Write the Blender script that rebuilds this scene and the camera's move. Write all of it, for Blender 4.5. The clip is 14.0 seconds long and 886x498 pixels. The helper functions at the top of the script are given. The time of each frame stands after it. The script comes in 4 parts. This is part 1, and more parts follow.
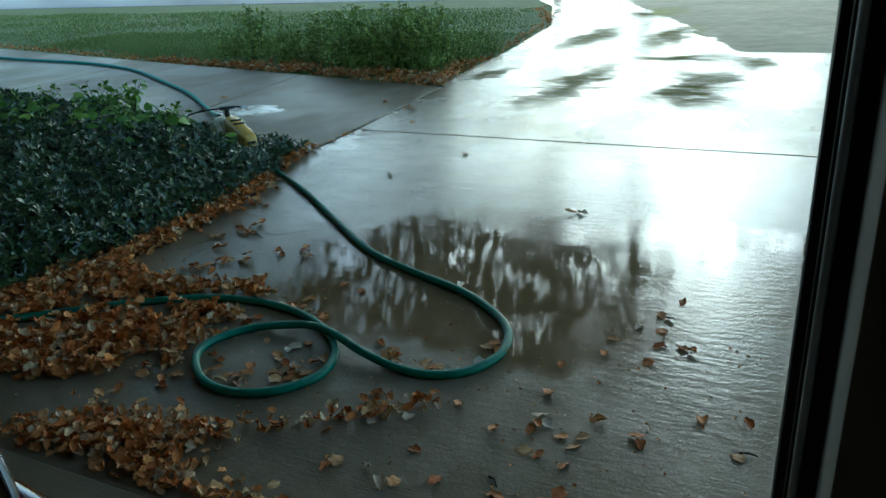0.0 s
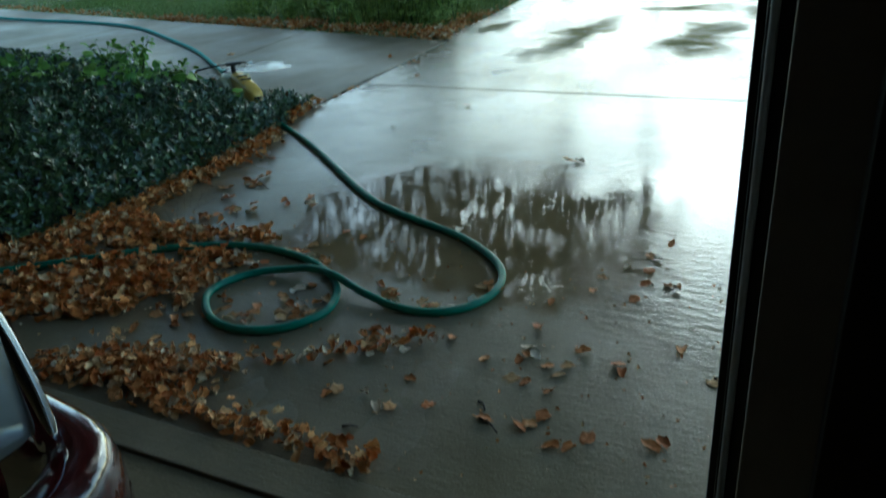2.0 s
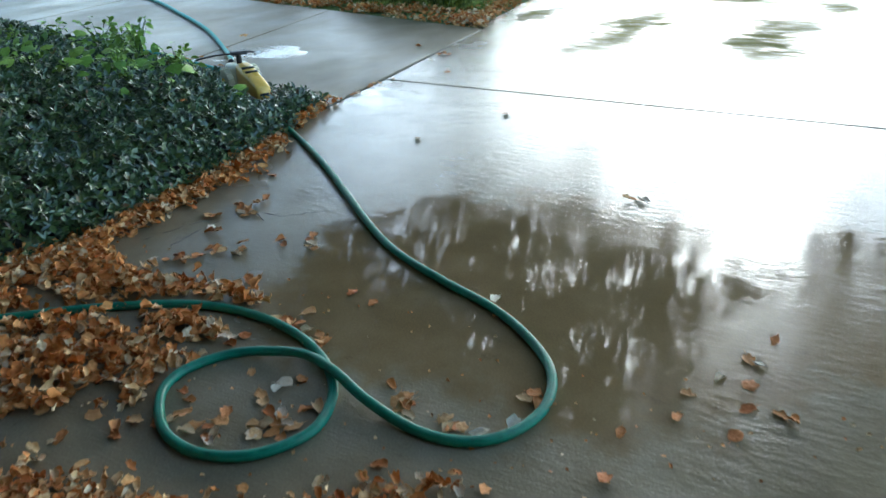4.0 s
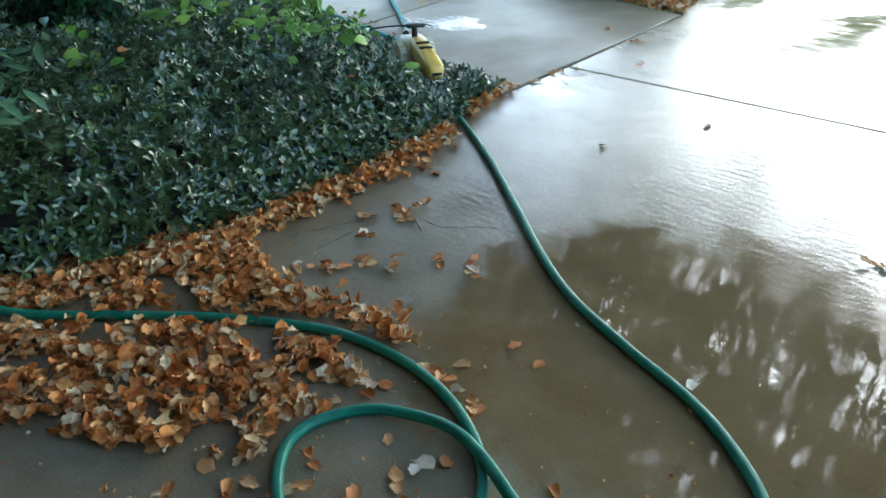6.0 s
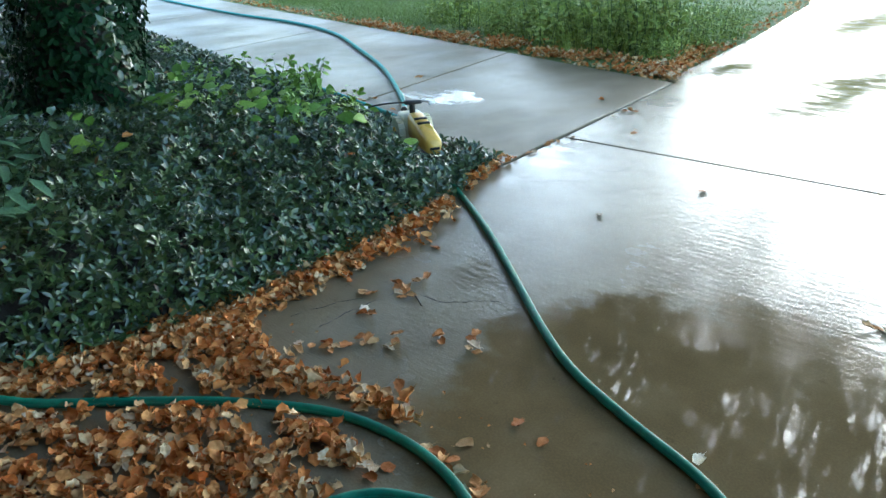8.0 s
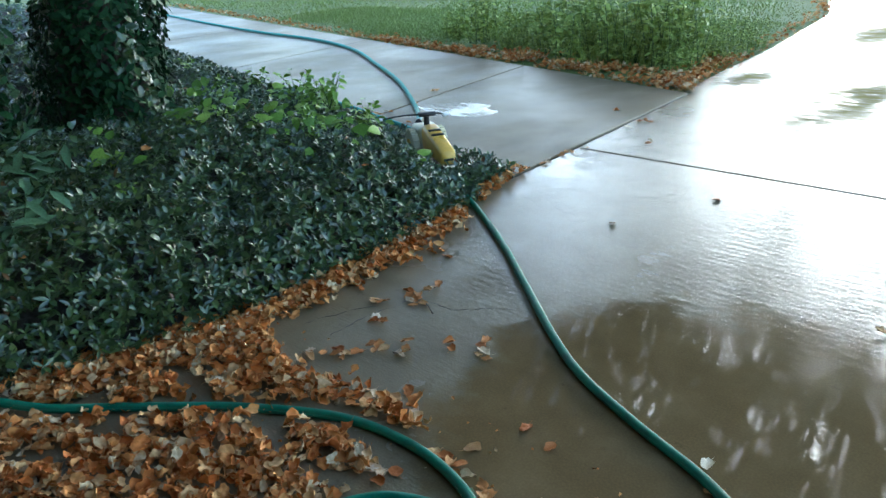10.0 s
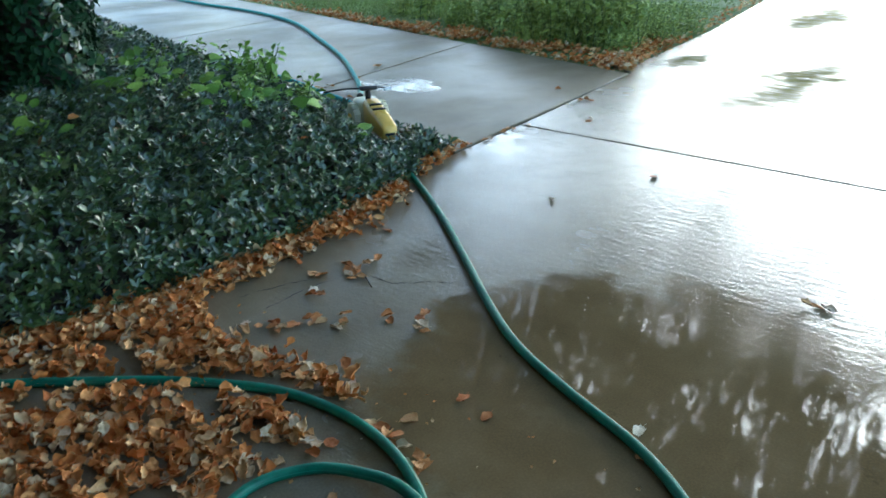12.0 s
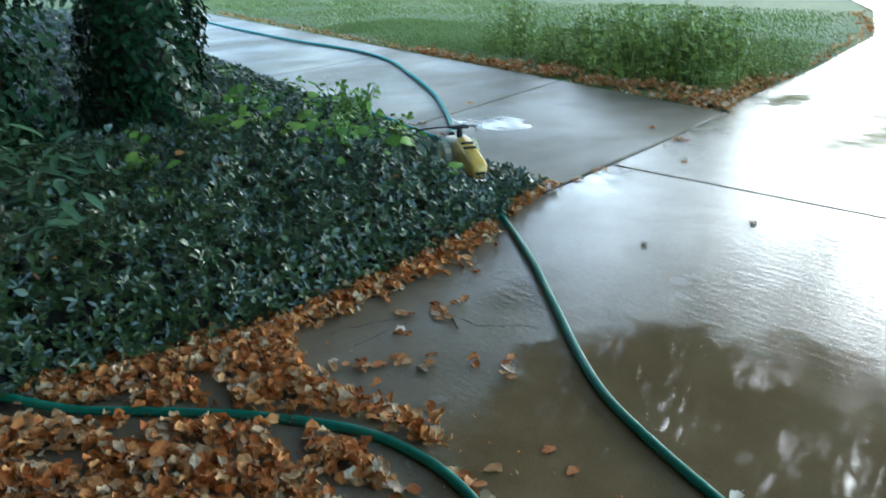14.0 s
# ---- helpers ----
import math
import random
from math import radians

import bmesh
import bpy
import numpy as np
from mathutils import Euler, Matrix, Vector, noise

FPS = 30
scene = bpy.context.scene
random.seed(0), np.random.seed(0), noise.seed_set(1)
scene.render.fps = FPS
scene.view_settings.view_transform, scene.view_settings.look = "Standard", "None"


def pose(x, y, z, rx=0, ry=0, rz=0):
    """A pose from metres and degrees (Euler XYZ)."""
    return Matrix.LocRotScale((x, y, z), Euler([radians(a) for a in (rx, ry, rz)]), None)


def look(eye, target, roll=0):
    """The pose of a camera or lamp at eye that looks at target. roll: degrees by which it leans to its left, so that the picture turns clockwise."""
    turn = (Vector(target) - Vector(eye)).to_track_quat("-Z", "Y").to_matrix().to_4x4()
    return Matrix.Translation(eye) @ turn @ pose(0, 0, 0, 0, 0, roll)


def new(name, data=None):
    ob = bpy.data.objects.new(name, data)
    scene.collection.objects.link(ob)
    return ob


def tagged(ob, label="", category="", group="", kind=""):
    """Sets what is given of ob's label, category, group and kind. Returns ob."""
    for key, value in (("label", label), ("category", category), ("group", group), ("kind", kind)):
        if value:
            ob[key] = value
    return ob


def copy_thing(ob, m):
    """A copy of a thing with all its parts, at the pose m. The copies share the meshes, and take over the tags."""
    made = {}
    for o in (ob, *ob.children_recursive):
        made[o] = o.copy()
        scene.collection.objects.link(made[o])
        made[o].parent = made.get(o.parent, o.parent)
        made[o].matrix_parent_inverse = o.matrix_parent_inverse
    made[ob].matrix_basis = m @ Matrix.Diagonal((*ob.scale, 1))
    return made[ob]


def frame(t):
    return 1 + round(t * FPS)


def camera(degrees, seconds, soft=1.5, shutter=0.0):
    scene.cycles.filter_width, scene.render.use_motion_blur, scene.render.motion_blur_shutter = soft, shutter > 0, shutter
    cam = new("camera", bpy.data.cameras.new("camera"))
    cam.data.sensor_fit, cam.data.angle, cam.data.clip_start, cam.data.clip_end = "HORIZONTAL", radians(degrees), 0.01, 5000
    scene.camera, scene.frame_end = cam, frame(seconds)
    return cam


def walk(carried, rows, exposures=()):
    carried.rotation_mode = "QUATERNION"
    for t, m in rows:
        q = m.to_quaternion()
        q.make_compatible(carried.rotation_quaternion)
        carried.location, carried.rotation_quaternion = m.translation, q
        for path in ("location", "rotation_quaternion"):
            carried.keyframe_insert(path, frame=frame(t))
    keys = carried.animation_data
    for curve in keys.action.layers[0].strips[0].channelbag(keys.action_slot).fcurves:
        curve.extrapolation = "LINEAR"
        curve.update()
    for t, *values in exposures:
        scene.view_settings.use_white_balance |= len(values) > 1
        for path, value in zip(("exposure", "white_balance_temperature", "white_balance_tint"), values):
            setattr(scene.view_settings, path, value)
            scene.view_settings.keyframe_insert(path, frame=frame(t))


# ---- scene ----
cam = camera(60.6, 14.0, shutter=0.4)
PATH = [
    (0, (2.824, 1.44, 1.144), (2.006, 3.114, 0.417), -2.8),
    (0.5, (2.856, 1.419, 1.152), (2.034, 3.09, 0.422), -3.3),
    (1, (2.903, 1.347, 1.171), (2.074, 3.012, 0.436), -3.5),
    (1.5, (2.907, 1.341, 1.164), (2.088, 3.001, 0.406), -3.4),
    (2, (2.924, 1.358, 1.138), (2.088, 2.976, 0.313), -3.9),
    (2.2, (2.935, 1.365, 1.128), (2.115, 2.954, 0.23), -4.1),
    (4.3, (2.524, 2.059, 1.158), (1.645, 3.629, 0.285), -2.0),
    (4.5, (2.485, 2.106, 1.162), (1.638, 3.703, 0.306), -1.4),
    (5, (2.345, 2.164, 1.16), (1.48, 3.68, 0.183), -2.4),
    (5.5, (2.26, 2.218, 1.161), (1.167, 3.577, 0.183), -2.2),
    (6, (2.256, 2.282, 1.161), (1.101, 3.605, 0.204), 0.0),
    (6.5, (2.269, 2.304, 1.169), (1.093, 3.655, 0.278), -0.1),
    (7, (2.269, 2.299, 1.174), (1.096, 3.662, 0.299), -0.4),
    (7.5, (2.264, 2.298, 1.189), (1.066, 3.664, 0.353), -1.4),
    (8, (2.267, 2.294, 1.196), (1.055, 3.667, 0.394), -1.7),
    (8.2, (2.265, 2.293, 1.197), (1.051, 3.671, 0.406), -1.4),
    (10.3, (2.313, 2.297, 1.18), (1.023, 3.629, 0.431), -3.4),
    (10.5, (2.309, 2.295, 1.18), (0.994, 3.6, 0.426), -3.5),
    (11, (2.324, 2.299, 1.174), (1.086, 3.683, 0.431), -1.5),
    (11.5, (2.332, 2.313, 1.167), (1.208, 3.775, 0.393), -1.2),
    (12, (2.319, 2.311, 1.15), (1.18, 3.739, 0.335), -0.6),
    (12.5, (2.3, 2.306, 1.154), (1.101, 3.66, 0.299), -0.5),
    (13, (2.302, 2.309, 1.156), (1.115, 3.68, 0.312), -0.8),
    (13.5, (2.301, 2.306, 1.165), (1.077, 3.656, 0.342), -1.3),
    (14, (2.295, 2.324, 1.175), (0.967, 3.628, 0.443), -1.6),
]
EXPOSURES = [(0, 1.05, 5400, -15), (2.2, 1.08, 5450, -15), (4.3, 2.5, 5780, 1), (5.0, 2.75, 5780, 1), (5.7, 2.6, 5830, 1), (8.0, 2.6, 5780, 0), (10.3, 2.37, 5700, 0), (12.2, 2.3, 5680, 0), (14.0, 2.38, 5680, 0)]
walk(cam, [(t, look(eye, target, roll)) for t, eye, target, roll in PATH], EXPOSURES)

# ---- light ----
scene.world = bpy.data.worlds.new("sky")
scene.world.use_nodes = True
wn = scene.world.node_tree
sky = wn.nodes.new("ShaderNodeTexSky")
sky.sky_type, sky.sun_disc = "NISHITA", False
sky.sun_elevation, sky.sun_rotation = radians(30), radians(-12)
sky.air_density, sky.dust_density, sky.ozone_density = 1.0, 1.0, 1.5
bg = wn.nodes["Background"]
bg.inputs["Strength"].default_value = 0.15
wn.links.new(sky.outputs[0], bg.inputs[0])
sun_data = bpy.data.lights.new("sun", "SUN")
sun_data.energy, sun_data.angle, sun_data.color = 0.7, radians(30), (1.0, 0.98, 0.95)
sun = new("sun", sun_data)
sun.matrix_world = look((-4.2, 19.6, 11.6), (0, 0, 0))

# ---- materials ----
rng = np.random.default_rng(7)


class Nodes:
    """Small helper that adds nodes to a material."""

    def __init__(self, name):
        self.mat = bpy.data.materials.new(name)
        self.mat.use_nodes = True
        self.tree = self.mat.node_tree
        self.bsdf = self.tree.nodes["Principled BSDF"]
        self.coord = self.add("ShaderNodeTexCoord")

    def add(self, kind):
        return self.tree.nodes.new(kind)

    def put(self, socket, value):
        if isinstance(value, bpy.types.NodeSocket):
            self.tree.links.new(value, socket)
        else:
            socket.default_value = value

    def math(self, op, a, b=0.0, c=0.0, clamp=False):
        n = self.add("ShaderNodeMath")
        n.operation, n.use_clamp = op, clamp
        for s, v in zip(n.inputs, (a, b, c)):
            self.put(s, v)
        return n.outputs[0]

    def vec(self, op, a, b=(0, 0, 0)):
        n = self.add("ShaderNodeVectorMath")
        n.operation = op
        self.put(n.inputs[0], a)
        self.put(n.inputs[1], b)
        return n.outputs["Value"] if op in ("LENGTH", "DISTANCE", "DOT_PRODUCT") else n.outputs[0]

    def noise(self, scale, detail=4.0, rough=0.55, where=None, stretch=None, colour=False):
        n = self.add("ShaderNodeTexNoise")
        n.inputs["Scale"].default_value, n.inputs["Detail"].default_value, n.inputs["Roughness"].default_value = scale, detail, rough
        src = where or self.coord.outputs["Object"]
        if stretch:
            src = self.vec("MULTIPLY", src, stretch)
        self.put(n.inputs["Vector"], src)
        return n.outputs["Color" if colour else "Fac"]

    def voronoi(self, scale, feature="F1", out="Distance", where=None):
        n = self.add("ShaderNodeTexVoronoi")
        n.feature = feature
        n.inputs["Scale"].default_value = scale
        self.put(n.inputs["Vector"], where or self.coord.outputs["Object"])
        return n.outputs[out]

    def steps(self, value, lo, hi, a=0.0, b=1.0):
        n = self.add("ShaderNodeMapRange")
        n.interpolation_type = "SMOOTHSTEP"
        for i, v in enumerate((value, lo, hi, a, b)):
            self.put(n.inputs[i], v)
        return n.outputs[0]

    def ramp(self, value, stops):
        n = self.add("ShaderNodeValToRGB")
        e = n.color_ramp.elements
        while len(e) < len(stops):
            e.new(0.5)
        for el, (p, c) in zip(e, stops):
            el.position, el.color = p, (*c, 1)
        self.put(n.inputs[0], value)
        return n.outputs[0]

    def mix(self, fac, a, b):
        n = self.add("ShaderNodeMix")
        n.data_type = "RGBA"
        self.put(n.inputs[0], fac)
        self.put(n.inputs[6], a if isinstance(a, bpy.types.NodeSocket) else (*a, 1))
        self.put(n.inputs[7], b if isinstance(b, bpy.types.NodeSocket) else (*b, 1))
        return n.outputs[2]

    def bump(self, height, strength=0.3, distance=0.01, normal=None):
        n = self.add("ShaderNodeBump")
        self.put(n.inputs["Strength"], strength)
        n.inputs["Distance"].default_value = distance
        self.put(n.inputs["Height"], height)
        if normal:
            self.put(n.inputs["Normal"], normal)
        return n.outputs[0]

    def done(self, colour, rough=0.6, normal=None, **more):
        self.put(self.bsdf.inputs["Base Color"], colour if isinstance(colour, bpy.types.NodeSocket) else (*colour, 1))
        self.put(self.bsdf.inputs["Roughness"], rough)
        if normal:
            self.put(self.bsdf.inputs["Normal"], normal)
        for k, v in more.items():
            self.put(self.bsdf.inputs[k.replace("_", " ")], v)
        return self.mat


def plain(name, colour, rough=0.5, vary=0.25, scale=30.0, **more):
    """A surface of one colour with fine and coarse variation and a little relief."""
    n = Nodes(name)
    a = n.noise(scale, 5)
    b = n.noise(scale / 7, 3)
    f = n.math("ADD", n.math("MULTIPLY", a, 0.5), n.math("MULTIPLY", b, 0.5))
    lo, hi = [tuple(c * k for c in colour) for k in (1 - vary, 1 + vary)]
    col = n.ramp(f, [(0.3, lo), (0.7, hi)])
    return n.done(col, n.steps(b, 0.3, 0.7, rough * 0.8, min(1, rough * 1.2)), n.bump(a, 0.15, 0.003), **more)


def leafy(name, stops, rough=0.4, trans=0.0, per_object=False, veins=120.0):
    """Leaves: a colour for each leaf, paler veins, a waxy or a dry gloss."""
    n = Nodes(name)
    if per_object:
        r = n.add("ShaderNodeObjectInfo").outputs["Random"]
    else:
        r = n.add("ShaderNodeNewGeometry").outputs["Random Per Island"]
    col = n.ramp(r, stops)
    blot = n.noise(veins, 4)
    dark = n.mix(n.steps(blot, 0.35, 0.7), col, n.vec("MULTIPLY", col, (0.74, 0.68, 0.62)))
    kw = {}
    if trans:
        kw["Transmission_Weight"] = 0.0
        kw["Subsurface_Weight"] = trans
        n.bsdf.inputs["Subsurface Radius"].default_value = (0.01, 0.01, 0.004)
        n.bsdf.inputs["Subsurface Scale"].default_value = 0.3
    return n.done(dark, n.steps(blot, 0.3, 0.7, rough * 0.8, rough * 1.3), n.bump(blot, 0.25, 0.002), **kw)


def wet_concrete(name, puddles, dry=None, base=1.0, film=(0.13, 0.3), dull=(), sheets=(), chop=0.1):
    """Broom-finished concrete under a film of water: mirror-still puddles, a rippled film and damp, duller stretches between."""
    n = Nodes(name)
    p = n.coord.outputs["Object"]
    big, mid, fine = n.noise(0.7, 4), n.noise(4, 5, 0.6), n.noise(160, 3, 0.6)
    grit = n.voronoi(420)
    blend = n.math("ADD", n.math("MULTIPLY", big, 0.45), n.math("MULTIPLY", mid, 0.55))
    col = n.ramp(blend, [(0.3, (0.105 * base, 0.078 * base, 0.037 * base)), (0.52, (0.155 * base, 0.118 * base, 0.06 * base)),
                         (0.75, (0.215 * base, 0.172 * base, 0.1 * base))])
    col = n.mix(n.steps(fine, 0.35, 0.75, 0.0, 0.5), col, n.vec("MULTIPLY", col, (1.5, 1.48, 1.42)))
    col = n.mix(n.steps(n.noise(11, 6, 0.7), 0.6, 0.72, 0.0, 0.55), col, n.vec("MULTIPLY", col, (0.5, 0.48, 0.42)))
    warp = n.vec("ADD", p, n.vec("SCALE", n.vec("SUBTRACT", n.noise(1.6, 5, 0.6, colour=True), (0.5, 0.5, 0.5))))
    warp.node.inputs[1].links[0].from_node.inputs["Scale"].default_value = 0.9
    pud = None
    shore = n.vec("ADD", warp, n.vec("SCALE", n.vec("SUBTRACT", n.noise(6, 6, 0.65, colour=True), (0.5, 0.5, 0.5))))
    shore.node.inputs[1].links[0].from_node.inputs["Scale"].default_value = 0.55
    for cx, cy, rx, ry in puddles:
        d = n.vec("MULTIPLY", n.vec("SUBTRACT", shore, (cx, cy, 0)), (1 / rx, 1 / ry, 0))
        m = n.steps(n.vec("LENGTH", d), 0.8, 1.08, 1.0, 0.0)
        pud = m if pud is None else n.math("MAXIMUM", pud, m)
    damp = n.noise(1.1, 4, 0.6, stretch=(1.0, 0.6, 1.0))
    rough = n.steps(damp, 0.36, 0.66, film[0], film[1])
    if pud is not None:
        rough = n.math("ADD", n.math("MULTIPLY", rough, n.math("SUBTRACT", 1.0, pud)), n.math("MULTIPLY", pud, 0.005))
        # Damp concrete is paler, sky's blue sheen painted in; puddles get reflected-tree brown.
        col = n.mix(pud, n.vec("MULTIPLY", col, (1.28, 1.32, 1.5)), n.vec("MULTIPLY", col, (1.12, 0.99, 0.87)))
    streak = n.vec("ADD", warp, n.vec("SCALE", n.vec("SUBTRACT", n.noise(9, 5, 0.7, stretch=(0.45, 1.6, 1), colour=True), (0.5, 0.5, 0.5))))
    streak.node.inputs[1].links[0].from_node.inputs["Scale"].default_value = 0.9
    gloss = 0.5
    for cx, cy, rx, ry in dull:
        d = n.vec("MULTIPLY", n.vec("SUBTRACT", streak, (cx, cy, 0)), (1 / rx, 1 / ry, 0))
        m = n.math("MULTIPLY", n.steps(n.vec("LENGTH", d), 0.15, 1.3, 1.0, 0.0), n.steps(n.noise(7, 6, 0.7, stretch=(0.6, 1.5, 1)), 0.34, 0.56, 0.45, 1.0))
        rough = n.math("MAXIMUM", rough, n.math("MULTIPLY", m, 0.85))
        gloss = n.math("MULTIPLY", gloss, n.math("SUBTRACT", 1.0, n.math("MULTIPLY", m, 0.97)))
        col = n.mix(n.math("MULTIPLY", m, 0.9), col, n.vec("MULTIPLY", col, (0.85, 0.95, 0.4)))
    still = pud if pud is not None else 0.0
    ripple = n.noise(26, 4, 0.6, stretch=(0.55, 1.5, 1.0))
    broom = n.noise(150, 2, 0.5, stretch=(0.1, 1.0, 1.0))
    relief = n.math("ADD", n.math("ADD", n.math("MULTIPLY", fine, 0.4), n.math("MULTIPLY", broom, 0.35)), n.math("MULTIPLY", n.noise(45, 4), 0.35))
    k = n.math("SUBTRACT", 1.0, n.math("MULTIPLY", still, 0.995))
    sheet_masks = []
    for cx, cy, rx, ry in sheets:
        d = n.vec("MULTIPLY", n.vec("SUBTRACT", streak, (cx, cy, 0)), (1 / rx, 1 / ry, 0))
        sheet_masks.append(n.steps(n.vec("LENGTH", d), 0.3, 1.3, 1.0, 0.0))
    cover = k
    for m in sheet_masks:
        cover = n.math("MULTIPLY", cover, n.math("SUBTRACT", 1.0, n.math("MULTIPLY", m, 0.8)))
    n1 = n.bump(relief, n.math("MULTIPLY", cover, 0.55), 0.004)
    wave = n.math("ADD", 0.008, n.math("MULTIPLY", k, 0.04))
    for m in sheet_masks:
        wave = n.math("ADD", wave, n.math("MULTIPLY", m, chop))
        rough = n.math("MULTIPLY", rough, n.math("SUBTRACT", 1.0, n.math("MULTIPLY", m, 0.9)))
    n2 = n.bump(ripple, wave, 0.02, n1)
    if dry:
        (ax, ay), (bx, by) = dry
        nx, ny = -(by - ay), bx - ax
        side = n.vec("DOT_PRODUCT", n.vec("SUBTRACT", warp, (ax, ay, 0)), (nx, ny, 0))
        far = n.steps(n.vec("DOT_PRODUCT", p, (0, 1, 0)), by, by + 0.15)
        dm = n.math("MULTIPLY", n.steps(side, -0.15, 0.15), far)
        col = n.mix(dm, col, n.vec("SCALE", col))
        col.node.inputs[7].links[0].from_node.inputs["Scale"].default_value = 2.6
        rough = n.math("MAXIMUM", rough, n.math("MULTIPLY", dm, 0.8))
    return n.done(col, rough, n2, IOR=1.45, Specular_IOR_Level=gloss)


def far_colour(name, a, b, rough=0.8, scale=3.0):
    n = Nodes(name)
    f = n.math("ADD", n.math("MULTIPLY", n.noise(scale, 6, 0.65), 0.6), n.math("MULTIPLY", n.noise(scale * 14, 3), 0.4))
    return n.done(n.ramp(f, [(0.3, a), (0.7, b)]), rough, n.bump(n.noise(scale * 20, 4), 0.5, 0.02))


PUDDLES = [(1.95, 3.95, 0.85, 0.75), (2.5, 4.2, 0.8, 0.6), (1.5, 3.9, 0.6, 0.6)]
DULL = [(0.92, 8.2, 0.32, 1.5), (2.0, 8.1, 0.42, 1.3), (0.15, 11.9, 0.42, 1.9), (1.15, 12.0, 0.45, 1.7), (-0.05, 8.6, 0.2, 0.5), (0.3, 15.5, 0.5, 1.6), (1.55, 9.9, 0.7, 0.35), (2.3, 9.6, 0.3, 0.5)]
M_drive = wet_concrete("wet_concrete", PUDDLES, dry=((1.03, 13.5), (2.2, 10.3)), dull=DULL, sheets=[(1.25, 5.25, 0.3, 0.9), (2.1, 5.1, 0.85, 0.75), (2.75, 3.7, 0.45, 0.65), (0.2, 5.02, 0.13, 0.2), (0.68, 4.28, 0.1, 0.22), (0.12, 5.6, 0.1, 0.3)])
M_walk = wet_concrete("wet_walk_concrete", [], base=1.0, film=(0.36, 0.52), sheets=[(-1.3, 6.35, 0.3, 0.26)], chop=0.03)
M_gfloor = wet_concrete("garage_concrete", [], base=1.3, film=(0.4, 0.65))
M_sill = wet_concrete("sill_concrete", [], base=1.1, film=(0.3, 0.5))
M_lawn = far_colour("lawn_soil", (0.07, 0.1, 0.02), (0.15, 0.2, 0.045), 0.85, 2.0)
M_road = far_colour("road_concrete", (0.2, 0.2, 0.19), (0.32, 0.31, 0.29), 0.5, 1.2)
M_soil = far_colour("bed_soil", (0.012, 0.012, 0.008), (0.035, 0.028, 0.018), 0.9, 9.0)
M_joint = plain("joint_dirt", (0.025, 0.022, 0.018), 0.8)
M_ivy = leafy("ivy_leaf", [(0.0, (0.014, 0.04, 0.007)), (0.45, (0.034, 0.078, 0.014)), (0.8, (0.07, 0.128, 0.025)), (0.98, (0.13, 0.19, 0.05)), (1.0, (0.2, 0.07, 0.02))], 0.34)
M_ivy.node_tree.nodes["Principled BSDF"].inputs["Specular IOR Level"].default_value = 0.85
# Shrub leaf; on the trunk it stands for ivy darkened by shade.
M_shrub = leafy("shrub_shaded_ivy", [(0.0, (0.008, 0.03, 0.012)), (1.0, (0.026, 0.08, 0.024))], 0.75)
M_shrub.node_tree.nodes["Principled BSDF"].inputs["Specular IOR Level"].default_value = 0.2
M_sprig = leafy("sprig_leaf", [(0.0, (0.13, 0.26, 0.03)), (0.6, (0.22, 0.38, 0.045)), (1.0, (0.34, 0.48, 0.08))], 0.5, 0.15)
M_broad = leafy("broad_leaf", [(0.0, (0.06, 0.14, 0.06)), (1.0, (0.13, 0.23, 0.11))], 0.4)
M_litter = leafy("dead_leaf", [(0.0, (0.46, 0.14, 0.03)), (0.25, (0.7, 0.26, 0.06)), (0.58, (0.78, 0.4, 0.13)), (0.85, (0.8, 0.55, 0.26)), (1.0, (0.8, 0.66, 0.42))], 0.7, veins=60.0)
M_litter.node_tree.nodes["Principled BSDF"].inputs["Specular IOR Level"].default_value = 0.25
M_single = leafy("fallen_leaf", [(0.0, (0.5, 0.16, 0.04)), (0.45, (0.68, 0.3, 0.09)), (0.78, (0.74, 0.46, 0.2)), (1.0, (0.8, 0.7, 0.5))], 0.65, per_object=True, veins=60.0)
M_single.node_tree.nodes["Principled BSDF"].inputs["Specular IOR Level"].default_value = 0.25
M_grass = leafy("grass_blade", [(0.0, (0.21, 0.29, 0.05)), (0.5, (0.27, 0.36, 0.07)), (0.9, (0.33, 0.42, 0.1)), (1.0, (0.36, 0.33, 0.16))], 0.5, 0.1)
M_weed = leafy("weed_leaf", [(0.0, (0.2, 0.28, 0.04)), (0.6, (0.36, 0.44, 0.075)), (1.0, (0.48, 0.55, 0.15))], 0.6, 0.1)
# Crowns stand backlit: that dark brown shade is put into the leaf colour.
M_canopy = leafy("backlit_leaf", [(0.0, (0.022, 0.03, 0.008)), (0.6, (0.04, 0.05, 0.012)), (1.0, (0.065, 0.07, 0.02))], 0.65, veins=12.0)
M_bark = far_colour("bark", (0.03, 0.022, 0.015), (0.09, 0.07, 0.05), 0.9, 8.0)
M_stem = plain("green_stem", (0.07, 0.12, 0.03), 0.6)
M_twig = plain("twig_bark", (0.05, 0.035, 0.022), 0.8)
M_wall = plain("house_paint", (0.35, 0.33, 0.29), 0.7, 0.1, 12)
M_dark = plain("dark_painted_wood", (0.007, 0.007, 0.008), 0.6, 0.3, 18)
M_strip = plain("pale_metal_edge", (0.4, 0.41, 0.42), 0.5, 0.2, 40, Metallic=0.5)
# Near-black board: the unlit garage's dark is put into the colour.
M_inner = plain("unlit_wallboard", (0.05, 0.045, 0.04), 0.85, 0.2, 9)
M_roof = plain("roof_shingle", (0.06, 0.055, 0.05), 0.9, 0.3, 14)
M_yellow = plain("yellow_paint", (0.85, 0.52, 0.1), 0.3, 0.15, 40)
